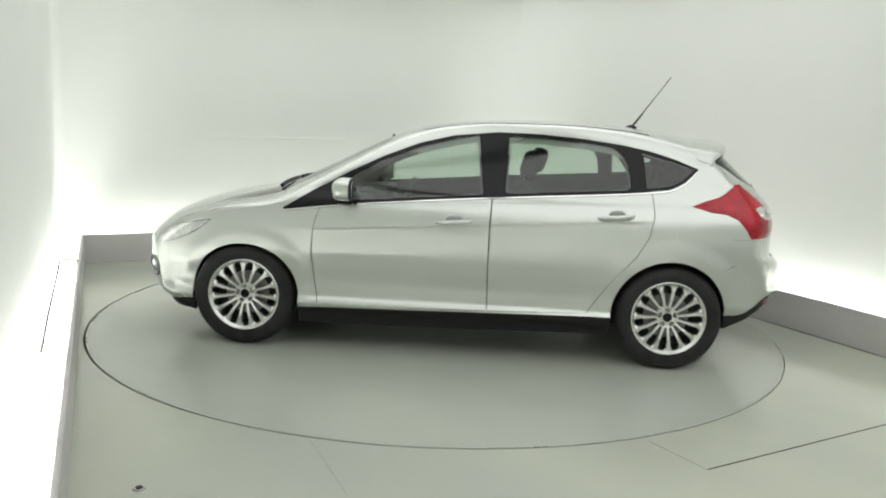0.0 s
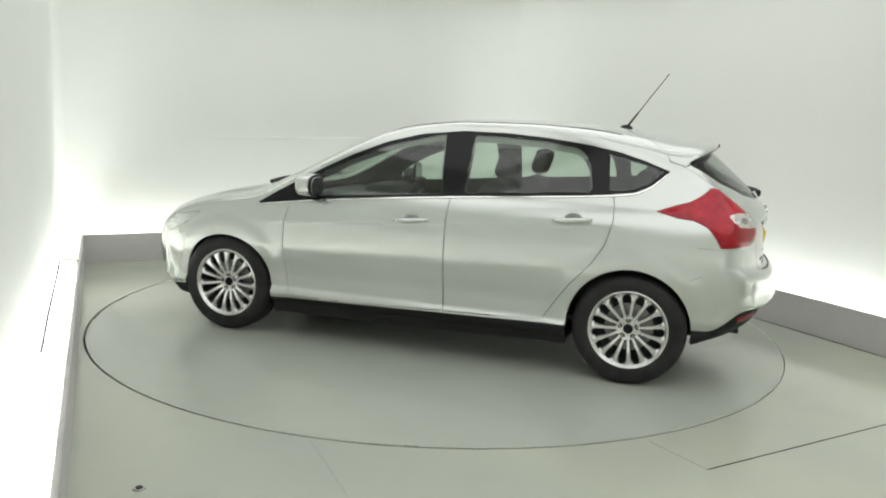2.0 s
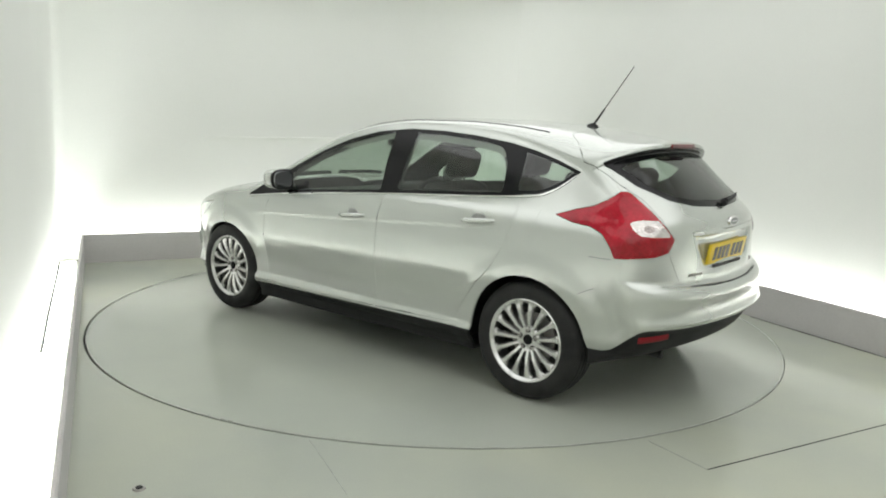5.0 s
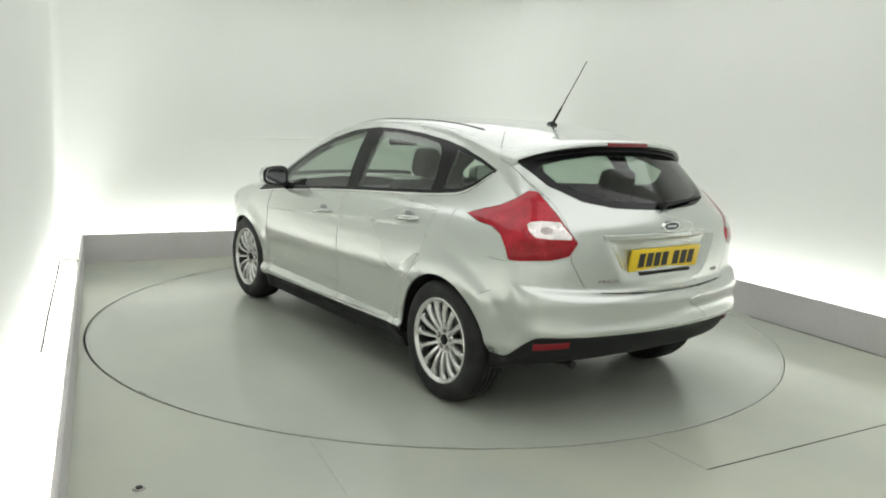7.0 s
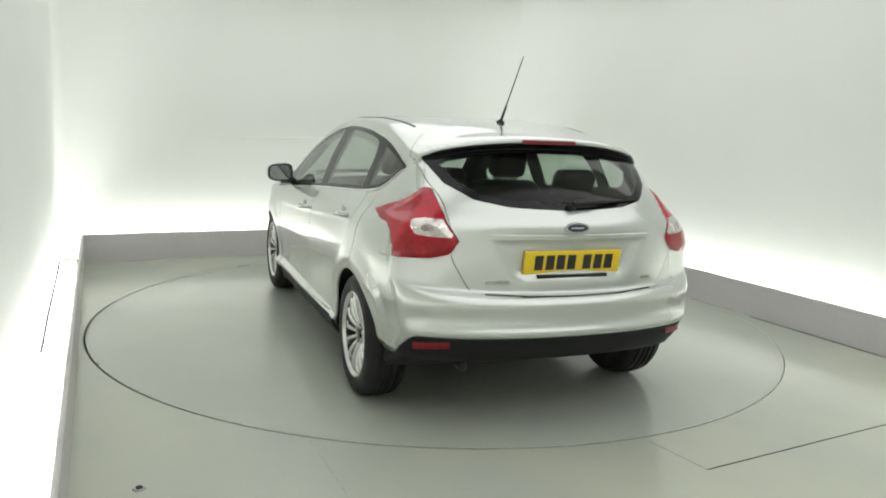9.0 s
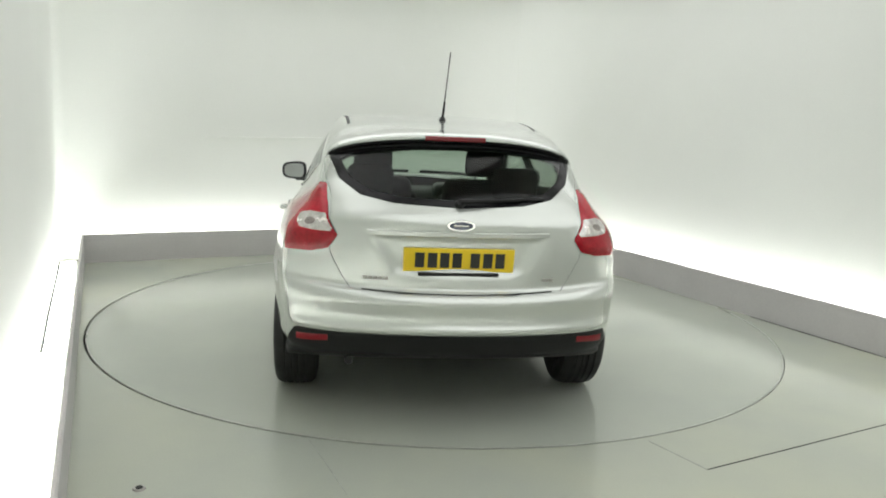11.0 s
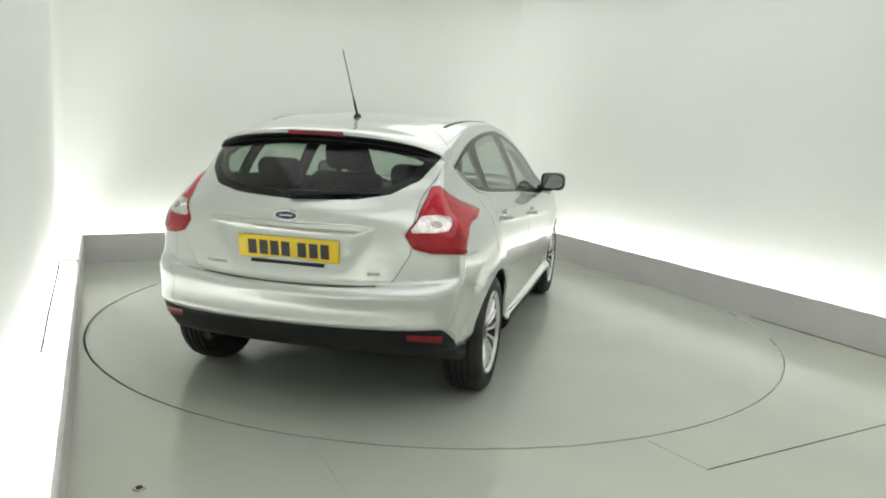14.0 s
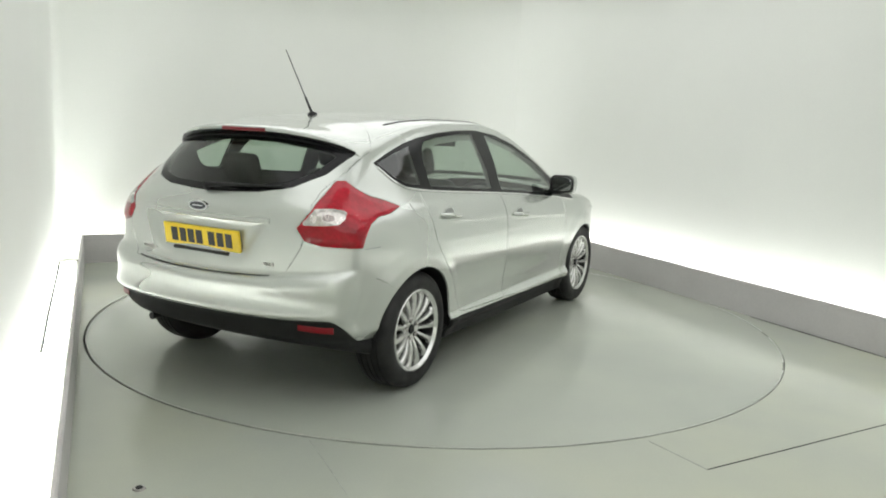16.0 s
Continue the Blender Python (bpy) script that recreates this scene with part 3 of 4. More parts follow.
    region("rear_lower", lambda x, y, z: z - 0.350 - 0.135 * smoothstep(-1.74, -1.97, x), lambda x, y, z: x < -1.5)
    region("rear_bumper", lambda x, y, z: np.maximum(x + 1.655 + 0.20 * np.clip(z - 0.62, 0, 1), z - 0.842), lambda x, y, z: x < -1.5)
    region("sill", lambda x, y, z: z - (0.2955 - 0.0245 * x), lambda x, y, z: np.abs(x) < 1.3)
    region("front_lip", lambda x, y, z: z - 0.285 + 0.035 * smoothstep(1.6, 1.9, x), lambda x, y, z: x > 1.4)
    region("front_bumper", lambda x, y, z: np.maximum(1.74 - 0.25 * np.clip(z - 0.5, 0, 1) - x, z - 0.80), lambda x, y, z: x > 1.3)
    region("door_front", lambda x, y, z: DOOR_FRONT(x, z), flank)
    region("door_rear", lambda x, y, z: DOOR_REAR(x, z), flank)
    region("wing", lambda x, y, z: 0.84 - x, lambda x, y, z: (x > 0.5) & (y > 0.4))
    # every point keeps the bend of the uncut skin
    flow = bm.verts.layers.float_vector.new("bend")
    for v in bm.verts:
        f = whole.faces[tree.find_nearest(v.co)[2]]
        w = poly_3d_calc([u.co for u in f.verts], v.co)
        n = sum((u.normal * k for u, k in zip(f.verts, w)), Vector())
        v[flow] = n.normalized() if n.length > 1e-6 else f.normal
    # on the plain flank the bend follows the side's own curve
    c, h = coords(bm), 0.004
    x, y, z = c.T
    along = (side_y(x + h, z) - side_y(x - h, z)) / (2 * h)
    up = (side_y(x, z + h) - side_y(x, z - h)) / (2 * h)
    plain = (np.abs(y - side_y(x, z)) < 0.0012) & (y > 0.5) & (np.abs(x) < 1.75)
    for v, on, a, b in zip(bm.verts, plain, along, up):
        if on:
            v[flow] = Vector((-a, 1.0, -b)).normalized()
    whole.free()
    return bm, reg, names, tree


def panel(src, reg, wanted, side, gap=0.0025, lip=0.012, soft=()):
    """One panel out of the skin: side 1 left, -1 right, 0 both halves joined. Its rim is drawn in and folded inwards,
    but runs on smoothly into the panels in soft."""
    out = bmesh.new()
    keep = out.verts.layers.float_vector.new("flow")
    bend = src.verts.layers.float_vector["bend"]
    made, shared = {}, set()
    for sgn in ((1, -1) if side == 0 else (side,)):
        for f in src.faces:
            if f[reg] not in wanted:
                continue
            q = []
            for v in f.verts:
                mid = v.co.y < 1e-4
                key = (v, 1 if mid else sgn)
                if key not in made:
                    made[key] = out.verts.new((v.co.x, 0.0 if mid else v.co.y * sgn, v.co.z))
                    n = v[bend]
                    made[key][keep] = Vector((n.x, 0.0 if mid else n.y * sgn, n.z)).normalized()
                q.append(made[key])
            for e in f.edges if soft else ():
                if any(g[reg] in soft for g in e.link_faces):
                    shared.add(frozenset(made[(v, 1 if v.co.y < 1e-4 else sgn)] for v in e.verts))
            if sgn < 0:
                q.reverse()
            if len(set(q)) > 2:
                try:
                    out.faces.new(q)
                except ValueError:
                    pass
    out.normal_update()
    rim = [e for e in out.edges if len(e.link_faces) == 1 and frozenset(e.verts) not in shared]
    if gap:
        move = {}
        for e in rim:
            f = e.link_faces[0]
            d = f.normal.cross(e.verts[1].co - e.verts[0].co)
            if d.length > 1e-9:
                d.normalize()
                if d.dot(f.calc_center_median() - e.verts[0].co) < 0:
                    d = -d
                for v in e.verts:
                    move.setdefault(v, []).append(d)
        for v, ds in move.items():
            m = sum(ds, Vector())
            if m.length > 1e-6:
                v.co += m.normalized() * gap
    if lip:
        norm = {v: v.normal.copy() for e in rim for v in e.verts}
        r = bmesh.ops.extrude_edge_only(out, edges=rim)
        for v in [g for g in r["geom"] if isinstance(g, bmesh.types.BMVert)]:
            near = min((w for w in (e.other_vert(v) for e in v.link_edges) if w in norm), key=lambda w: (w.co - v.co).length, default=None)
            v[keep] = Vector()
            if near:
                v.co -= norm[near] * lip
    return out


def wheel_meshes():
    """Tyre, rim and the smaller pieces of one wheel, axle along y, outer face towards +y."""
    out = {}
    bm = bmesh.new()
    prof = [(0.222, 0.098), (0.235, 0.107), (0.262, 0.1125), (0.290, 0.108), (0.308, 0.097), (0.318, 0.082), (0.3245, 0.056), (0.317, 0.054), (0.317, 0.047), (0.325, 0.045), (0.3255, 0.021), (0.317, 0.019), (0.317, 0.011), (0.3255, 0.009), (0.3255, -0.009), (0.317, -0.011), (0.317, -0.019), (0.3255, -0.021), (0.325, -0.045), (0.317, -0.047), (0.317, -0.054), (0.3245, -0.056), (0.318, -0.082), (0.300, -0.103), (0.262, -0.112), (0.222, -0.098), (0.215, -0.06), (0.215, 0.06)]
    lathe(bm, prof, 72, True)
    out["tyre"] = bm, M_TYRE
    bm = bmesh.new()
    lathe(bm, [(0.229, 0.1035), (0.225, 0.107), (0.219, 0.106), (0.213, 0.099), (0.206, 0.090)], 72)
    out["rim"] = bm, M_ALLOY
    # barrel and shield are blackened to paint the slots' shade
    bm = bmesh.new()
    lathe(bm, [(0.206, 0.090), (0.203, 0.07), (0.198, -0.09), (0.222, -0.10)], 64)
    out["barrel"] = bm, M_SHADEMETAL
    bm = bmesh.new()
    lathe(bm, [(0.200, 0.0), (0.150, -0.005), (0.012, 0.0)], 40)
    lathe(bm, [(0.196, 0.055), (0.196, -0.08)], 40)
    out["brake_shield"] = bm, M_SHADEMETAL
    bm = bmesh.new()
    lathe(bm, [(0.070, 0.012), (0.138, 0.012), (0.140, 0.009), (0.140, 0.002)], 48)
    out["brake_disc"] = bm, M_METAL
    bm = bmesh.new()
    lathe(bm, [(0.001, 0.073), (0.022, 0.073), (0.028, 0.068), (0.028, 0.05)], 28)
    out["centre_cap"] = bm, M_GLOSSBLACK
    bm = bmesh.new()
    lathe(bm, [(0.028, 0.066), (0.048, 0.066), (0.066, 0.070), (0.076, 0.060), (0.078, 0.03)], 40)
    out["hub"] = bm, M_ALLOY
    bm = bmesh.new()
    ring, n = [], 12
    for k in range(n + 1):
        u = k / n
        r = 0.062 + u * (0.213 - 0.062)
        w = 0.0115 + 0.006 * u + 0.025 * u ** 9
        y = 0.066 + 0.018 * u + 0.012 * math.sin(u * math.pi)
        ring.append([bm.verts.new(p) for p in ((r, y - 0.008, -w), (r, y + 0.004, -w * 0.55), (r, y + 0.004, w * 0.55), (r, y - 0.008, w), (r, y - 0.034, w * 0.8), (r, y - 0.034, -w * 0.8))])
    for a, b in zip(ring, ring[1:]):
        for k in range(6):
            bm.faces.new((a[k], a[(k + 1) % 6], b[(k + 1) % 6], b[k]))
    bmesh.ops.recalc_face_normals(bm, faces=bm.faces)
    out["spoke"] = bm, M_ALLOY
    bm = bmesh.new()
    lathe(bm, [(0.001, 0.060), (0.007, 0.060), (0.0095, 0.057), (0.0095, 0.045)], 12)
    out["wheel_nut"] = bm, M_METAL
    # flat dark rings painted for the shaded holes round the nuts
    bm = bmesh.new()
    lathe(bm, [(0.009, 0.0535), (0.0155, 0.0535), (0.0165, 0.045)], 16)
    out["nut_hole"] = bm, M_SHADEMETAL
    return out


def build_wheels(car):
    kit = None
    for x in (1.324, -1.324):
        for sgn in (1, -1):
            wheel = new("wheel")
            wheel.parent = car
            wheel.matrix_basis = pose(x, 0.775 * sgn, 0.3255, 0, random.choice((0, 8, 17)), 0 if sgn > 0 else 180)
            if kit is None:
                kit = {k: part(k, bm, m, wheel, angle=35).data for k, (bm, m) in wheel_meshes().items() if k not in ("spoke", "wheel_nut", "nut_hole")}
                meshes = wheel_meshes()
                for k in ("spoke", "wheel_nut", "nut_hole"):
                    ob = part(k, *meshes[k], None, angle=50)
                    kit[k] = ob.data
                    bpy.data.objects.remove(ob)
            else:
                for k in ("tyre", "rim", "barrel", "brake_shield", "brake_disc", "centre_cap", "hub"):
                    new(k, kit[k]).parent = wheel
            for k in range(15):
                ob = new("spoke", kit["spoke"])
                ob.parent = wheel
                ob.matrix_basis = pose(0, 0, 0, 0, 24 * k, 0)
            for k in range(5):
                a = 2 * math.pi * k / 5 + 0.3
                for name in ("wheel_nut", "nut_hole"):
                    ob = new(name, kit[name])
                    ob.parent = wheel
                    ob.matrix_basis = pose(0.053 * math.cos(a), 0.0145, 0.053 * math.sin(a))


def on_side(x, z, out=0.0, sgn=1):
    return Vector((x, sgn * (float(side_y(x, z)) + out), z))


def ribbon(bm, pts, half, thick):
    """A flat strip along points (position, across, outward)."""
    rings = []
    for p, a, o in pts:
        rings.append([bm.verts.new(q) for q in (p - a * half, p - a * half * 0.7 + o * thick, p + a * half * 0.7 + o * thick, p + a * half)])
    for u, w in zip(rings, rings[1:]):
        for k in range(4):
            bm.faces.new((u[k], u[(k + 1) % 4], w[(k + 1) % 4], w[k]))
    bm.faces.new(rings[0])
    bm.faces.new(rings[-1][::-1])
    bmesh.ops.recalc_face_normals(bm, faces=bm.faces)


def seat(car, name, x, y, width, rests, back_h=0.60):
    """A padded seat with its headrests; x is the hip point."""
    bm = bmesh.new()
    box(bm, x - 0.08, x + 0.45, y - width / 2, y + width / 2, 0.30, 0.56, 0.06)
    s = part(name, bm, M_SEAT, car, "charcoal cloth seat")
    bm = bmesh.new()
    m = Matrix.Translation((x - 0.06, y, 0.52)) @ pose(0, 0, 0, 0, -17, 0)
    box(bm, -0.10, 0.07, -width / 2, width / 2, 0, back_h, 0.06, m)
    for sg in ((-1, 1) if width < 0.7 else ()):
        box(bm, -0.02, 0.11, sg * width / 2 - 0.05, sg * width / 2 + 0.02, 0.05, back_h - 0.14, 0.03, m)
    part("seat_back", bm, M_SEAT, s)
    for dy in rests:
        bm = bmesh.new()
        box(bm, -0.065, 0.045, dy - 0.125, dy + 0.125, back_h + 0.035, back_h + 0.215, 0.045, m)
        h = part("headrest", bm, M_SEAT, s)
        for sg in (-1, 1):
            bm = bmesh.new()
            tube(bm, [m @ Vector((-0.01, dy + sg * 0.05, back_h - 0.03)), m @ Vector((-0.01, dy + sg * 0.05, back_h + 0.07))], 0.006, 6)
            part("headrest_post", bm, M_CHROME, s)


def build_cabin(car):
    seat(car, "front_seat", -0.17, 0.36, 0.52, (0.0,))
    seat(car, "front_seat", -0.26, -0.36, 0.52, (0.0,))
    seat(car, "rear_bench", -1.06, 0.0, 1.24, (-0.40, 0.40), 0.52)
    bm = bmesh.new()
    box(bm, 0.62, 1.16, -0.70, 0.70, 0.55, 0.93, 0.08)
    box(bm, 0.55, 0.80, -0.62, -0.16, 0.80, 0.985, 0.05)
    part("dashboard", bm, M_DASH, car)
    bm = bmesh.new()
    m = Matrix.Translation((0.46, -0.36, 0.86)) @ pose(0, 0, 0, 0, 68, 0)
    pts = [m @ Vector((0.185 * math.cos(a), 0.185 * math.sin(a), 0)) for a in [2 * math.pi * k / 40 for k in range(41)]]
    tube(bm, pts, 0.016, 8)
    for a in (0, 120, 240):
        tube(bm, [m @ Vector((0, 0, 0)), m @ Vector((0.18 * math.cos(radians(a)), 0.18 * math.sin(radians(a)), 0))], 0.018, 6)
    tube(bm, [m @ Vector((0, 0, 0)), m @ Vector((0, 0, 0.25))], 0.03, 8)
    part("steering_wheel", bm, M_DASH, car)
    bm = bmesh.new()
    box(bm, 0.42, 0.46, -0.12, 0.12, 1.285, 1.345, 0.015)
    tube(bm, [(0.46, 0, 1.33), (0.52, 0, 1.37)], 0.01, 6)
    part("cabin_mirror", bm, M_DASH, car)
    bm = bmesh.new()
    box(bm, -1.2, 1.1, -0.70, 0.70, 0.30, 0.34, 0.01)
    box(bm, -1.74, -1.27, -0.56, 0.56, 0.45, 0.93, 0.04)
    part("cabin_floor", bm, M_DASH, car)


def fit_upper_body(car):
    """Lower the upper body towards the bonnet to fit the camera's view, unchanged at wheel height."""
    for ob in car.children_recursive:
        for v in ob.data.vertices:
            v.co.z -= (0.016 + 0.0100 * (v.co.x + 0.3)) * float(smoothstep(0.45, 0.90, v.co.z))


def build_car():
    car = empty("car", "silver five-door hatchback with tinted windows on turntable", "car")
    skin, reg, names, tree = skin_regions()
    skin.normal_update()

    def ids(*wanted):
        return {i for i, n in enumerate(names) if n in wanted}

    def add(name, wanted, side, mat, label="", gap=0.0025, lip=0.012, parent=None, soft=()):
        bm = panel(skin, reg, ids(*wanted), side, gap, lip, ids(*soft))
        ob = part(name, bm, mat, parent or car, label, angle=38)
        flow = [tuple(d.vector) for d in ob.data.attributes["flow"].data]
        ob.data.normals_split_custom_set_from_vertices(flow)
        ob.data.attributes.remove(ob.data.attributes["flow"])
        return ob

    add("body_shell", ("body",), 0, M_PAINT, "", 0.0015, soft=("rear_bumper",))
    add("bonnet", ("bonnet",), 0, M_PAINT)
    gate = add("tailgate", ("tailgate",), 0, M_PAINT, "", 0.0036, 0.025)
    add("windscreen", ("windscreen",), 0, M_GLASS, "tinted windscreen", 0.0, 0.0)
    add("window_surround", ("glass_surround",), 0, M_GLOSSBLACK, "gloss black border", 0.0, 0.01, gate)
    add("rear_window", ("rear_pane",), 0, M_REARGLASS, "dark tinted rear window", 0.0, 0.0, gate)
    bumper = add("rear_bumper", ("rear_bumper",), 0, M_PAINT, "", 0.0015, 0.01, soft=("body",))
    lower = add("rear_valance", ("rear_lower",), 0, M_BLACK, "black plastic lower bumper")
    add("front_bumper", ("front_bumper",), 0, M_PAINT, "", 0.001, 0.01, soft=("wing", "body"))
    add("front_lip", ("front_lip",), 0, M_BLACK, "black plastic lip")
    for sgn in (1, -1):
        add("wing", ("wing",), sgn, M_PAINT, soft=("front_bumper",))
        front = add("door", ("door_front",), sgn, M_PAINT, "", 0.0038, 0.016)
        back = add("door", ("door_rear",), sgn, M_PAINT, "", 0.0038, 0.016)
        add("window_frame", ("trim",), sgn, M_GLOSSBLACK, "gloss black window pillars", 0.0, 0.015)
        add("window_glass", ("pane_front", "pane_front_rim"), sgn, M_GLASS, "tinted window", 0.0, 0.0, front)
        add("window_glass", ("pane_rear", "pane_rear_rim"), sgn, M_GLASS, "tinted window", 0.0, 0.0, back)
        add("quarter_window", ("pane_quarter",), sgn, M_GLASS, "tinted window", 0.0, 0.0)
        add("sill", ("sill",), sgn, M_BLACK, "black plastic sill", 0.001, 0.02)
        lamp = add("tail_lamp", ("tail_lamp",), sgn, M_RED, "red plastic rear light", 0.003, 0.012, soft=("reverse_lamp", "brake_cell"))
        add("reverse_lamp", ("reverse_lamp",), sgn, M_CLEAR, "clear reversing light", 0.0, 0.0, lamp)
        add("bulb_reflector", ("reverse_core",), sgn, M_BOWL, "dull silver reflector", 0.0, 0.0, lamp)
        add("brake_lamp", ("brake_cell",), sgn, M_BRAKE, "deep red brake light", 0.0, 0.0, lamp)
        add("head_lamp", ("head_lamp",), sgn, M_HEAD, "clear headlight", 0.004, 0.012)
        # bright strip under the windows
        bm = bmesh.new()
        line = pchip((-1.46, -1.38, -1.29, -1.07, -0.66, -0.21, 0.39, 0.70, 1.06), (1.218, 1.145, 1.104, 1.081, 1.054, 1.026, 0.981, 0.953, 0.911))
        pts = []
        for x in np.linspace(1.06, -1.46, 70):
            z = float(line(x)) - 0.004
            p = on_side(x, z, 0.001, sgn)
            a = (on_side(x, z + 0.01, 0, sgn) - on_side(x, z - 0.01, 0, sgn)).normalized()
            pts.append((p, a, Vector((0, sgn, 0.3)).normalized()))
        ribbon(bm, pts, 0.006, 0.005)
        part("chrome_strip", bm, M_CHROME, car, "bright chrome window strip")
        # door handles
        for door, x0, z0 in ((front, 0.015, 0.872), (back, -0.965, 0.940)):
            bm = bmesh.new()
            pts, n = [], 14
            for k in range(n + 1):
                u = k / n * 2 - 1
                x = x0 + 0.108 * u
                p = on_side(x, z0 - 0.008 * u, 0.034 * (1 - abs(u) ** 4) - 0.004, sgn)
                pts.append(p)
            tube(bm, pts, [0.009 + 0.007 * (1 - abs(k / n * 2 - 1) ** 3) for k in range(n + 1)], 10)
            h = part("handle", bm, M_PAINT, door)
            # shallow bulge coloured with the shade of a finger recess
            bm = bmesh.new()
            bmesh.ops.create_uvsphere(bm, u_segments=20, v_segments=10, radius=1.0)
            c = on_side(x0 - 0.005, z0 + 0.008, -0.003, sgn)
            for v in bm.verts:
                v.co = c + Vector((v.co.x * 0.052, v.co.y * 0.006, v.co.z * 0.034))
            part("handle_recess", bm, M_RECESS, h, "finger recess with its shade painted grey")
        # door mirror
        bm = bmesh.new()
        bmesh.ops.create_uvsphere(bm, u_segments=28, v_segments=16, radius=1.0)
        for v in bm.verts:
            q = [math.copysign(abs(k) ** 0.6, k) for k in v.co]
            rear_face = q[0] < -0.3
            v.co = Vector((0.672 + (0.080 * q[0] if not rear_face else -0.03), sgn * (0.935 + 0.095 * q[1]), 1.052 + 0.068 * q[2] * (1.0 - 0.12 * q[1] * sgn)))
        mirror = part("door_mirror", bm, M_PAINT, car, "silver door mirror with glass darkened for its reflection")
        for name, mat, s, x0, x1, label in (("mirror_housing", M_BLACK, 1.0, 0.627, 0.644, ""), ("mirror_glass", M_MIRROR, 0.84, 0.6235, 0.6272, "reflecting mirror glass")):
            bm = bmesh.new()
            rings = []
            for x, k in ((x1, 0.97), (x0 + 0.004, 1.0), (x0, 0.95)):
                rings.append([bm.verts.new((x, sgn * (0.935 + 0.092 * s * k * math.copysign(abs(math.cos(a)) ** 0.6, math.cos(a))), 1.052 + 0.066 * s * k * math.copysign(abs(math.sin(a)) ** 0.6, math.sin(a)) * (1 - 0.12 * math.cos(a)))) for a in [2 * math.pi * n / 36 for n in range(36)]])
            for u, w in zip(rings, rings[1:]):
                for k in range(36):
                    bm.faces.new((u[k], u[(k + 1) % 36], w[(k + 1) % 36], w[k]))
            bm.faces.new(rings[0][::-1])
            bm.faces.new(rings[-1])
            bmesh.ops.recalc_face_normals(bm, faces=bm.faces)
            part(name, bm, mat, mirror, label)
        bm = bmesh.new()
        tube(bm, [(0.72, sgn * 0.78, 0.985), (0.685, sgn * 0.86, 0.995), (0.672, sgn * 0.92, 1.005)], [0.03, 0.026, 0.034], 10)
        part("mirror_arm", bm, M_BLACK, mirror)
        # roof channel strip
        bm = bmesh.new()
        pts = []
        for x in np.linspace(0.25, -1.18, 40):
            hit = tree.ray_cast(Vector((x, 0.548 - 0.03 * abs(x + 0.3), 3)), Vector((0, 0, -1)))[0]
            if hit:
                pts.append((Vector((hit.x, hit.y * sgn, hit.z)), Vector((0, 1, 0)), Vector((0, 0, 1))))
        ribbon(bm, pts, 0.011, 0.0015)
        part("roof_strip", bm, M_BLACK, car, "black roof channel strip")
        # wheel arch liners
        for ax in (1.318, -1.318):
            bm = bmesh.new()
            rows = []
            for k in range(33):
                a = radians(-8 + 196 * k / 32)
                p = (ax + 0.372 * math.cos(a), 0.325 + 0.372 * math.sin(a))
                rows.append([bm.verts.new((p[0], sgn * y, max(0.17, p[1]))) for y in (min(0.875, float(side_y(p[0], max(0.2, p[1]))) - 0.025), 0.62)])
                rows[-1].append(bm.verts.new((ax, sgn * 0.60, 0.30)))
            for u, w in zip(rows, rows[1:]):
                for k in range(2):
                    bm.faces.new((u[k], w[k], w[k + 1], u[k + 1]))
            bmesh.ops.remove_doubles(bm, verts=bm.verts, dist=0.0005)
            part("arch_liner", bm, M_BLACK, car, "black wheel arch liner")
        # bumper reflector
        bm = bmesh.new()
        pts = []
        for y in np.linspace(0.60, 0.75, 14):
            hit = tree.ray_cast(Vector((-3, y, 0.452 - 0.10 * (y - 0.565))), Vector((1, 0, 0)))[0]
            pts.append((Vector((hit.x + 0.001, hit.y * sgn, hit.z)), Vector((0, 0, 1)), Vector((-1, 0.4 * sgn, 0)).normalized()))
        ribbon(bm, pts, 0.023, 0.005)
        part("reflector", bm, M_DEEPRED, lower, "dark red reflector")
        # seam between bumper and rear wing
        for seam in (((-1.60, 0.618), (-1.63, 0.640), (-1.67, 0.660), (-1.70, 0.674)), ((-1.66, 0.830), (-1.70, 0.828), (-1.74, 0.826), (-1.78, 0.826))):
            bm = bmesh.new()
            tube(bm, [on_side(x, z, -0.001, sgn) for x, z in seam], 0.0016, 6)
            part("bumper_seam", bm, M_BLACK, car, "dark seam beside the bumper")
        # fog lamp in the front bumper's corner
        hit, nrm = tree.ray_cast(Vector((2.75, 1.42, 0.44)), Vector((-1, -1, 0)).normalized())[:2]
        face = Vector((nrm.x, nrm.y * sgn, nrm.z)).to_track_quat("Y", "Z").to_matrix().to_4x4()
        m = Matrix.Translation((hit.x, hit.y * sgn, hit.z)) @ face
        # the hollow's shade is painted in with its grey
        for name, mat, rings, label in (("fog_surround", M_RECESS, [(0.075, -0.01), (0.072, 0.006), (0.052, 0.004), (0.044, -0.004)], "fog lamp hollow with its shade painted grey"), ("fog_lamp", M_HEAD, [(0.044, -0.006), (0.040, 0.004), (0.022, 0.010), (0.001, 0.012)], "round clear fog lamp")):
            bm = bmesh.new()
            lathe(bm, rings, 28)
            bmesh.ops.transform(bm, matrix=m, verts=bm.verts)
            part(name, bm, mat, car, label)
    # dark inner skin behind the panel gaps
    drop = ids("pane_front", "pane_rear", "pane_quarter", "windscreen", "rear_pane", "arch")
    keep = set(range(len(names))) - drop
    skin.normal_update()
    inner = panel(skin, reg, keep, 0, 0.0, 0.0)
    inner.verts.layers.float_vector.remove(inner.verts.layers.float_vector["flow"])
    inner.normal_update()
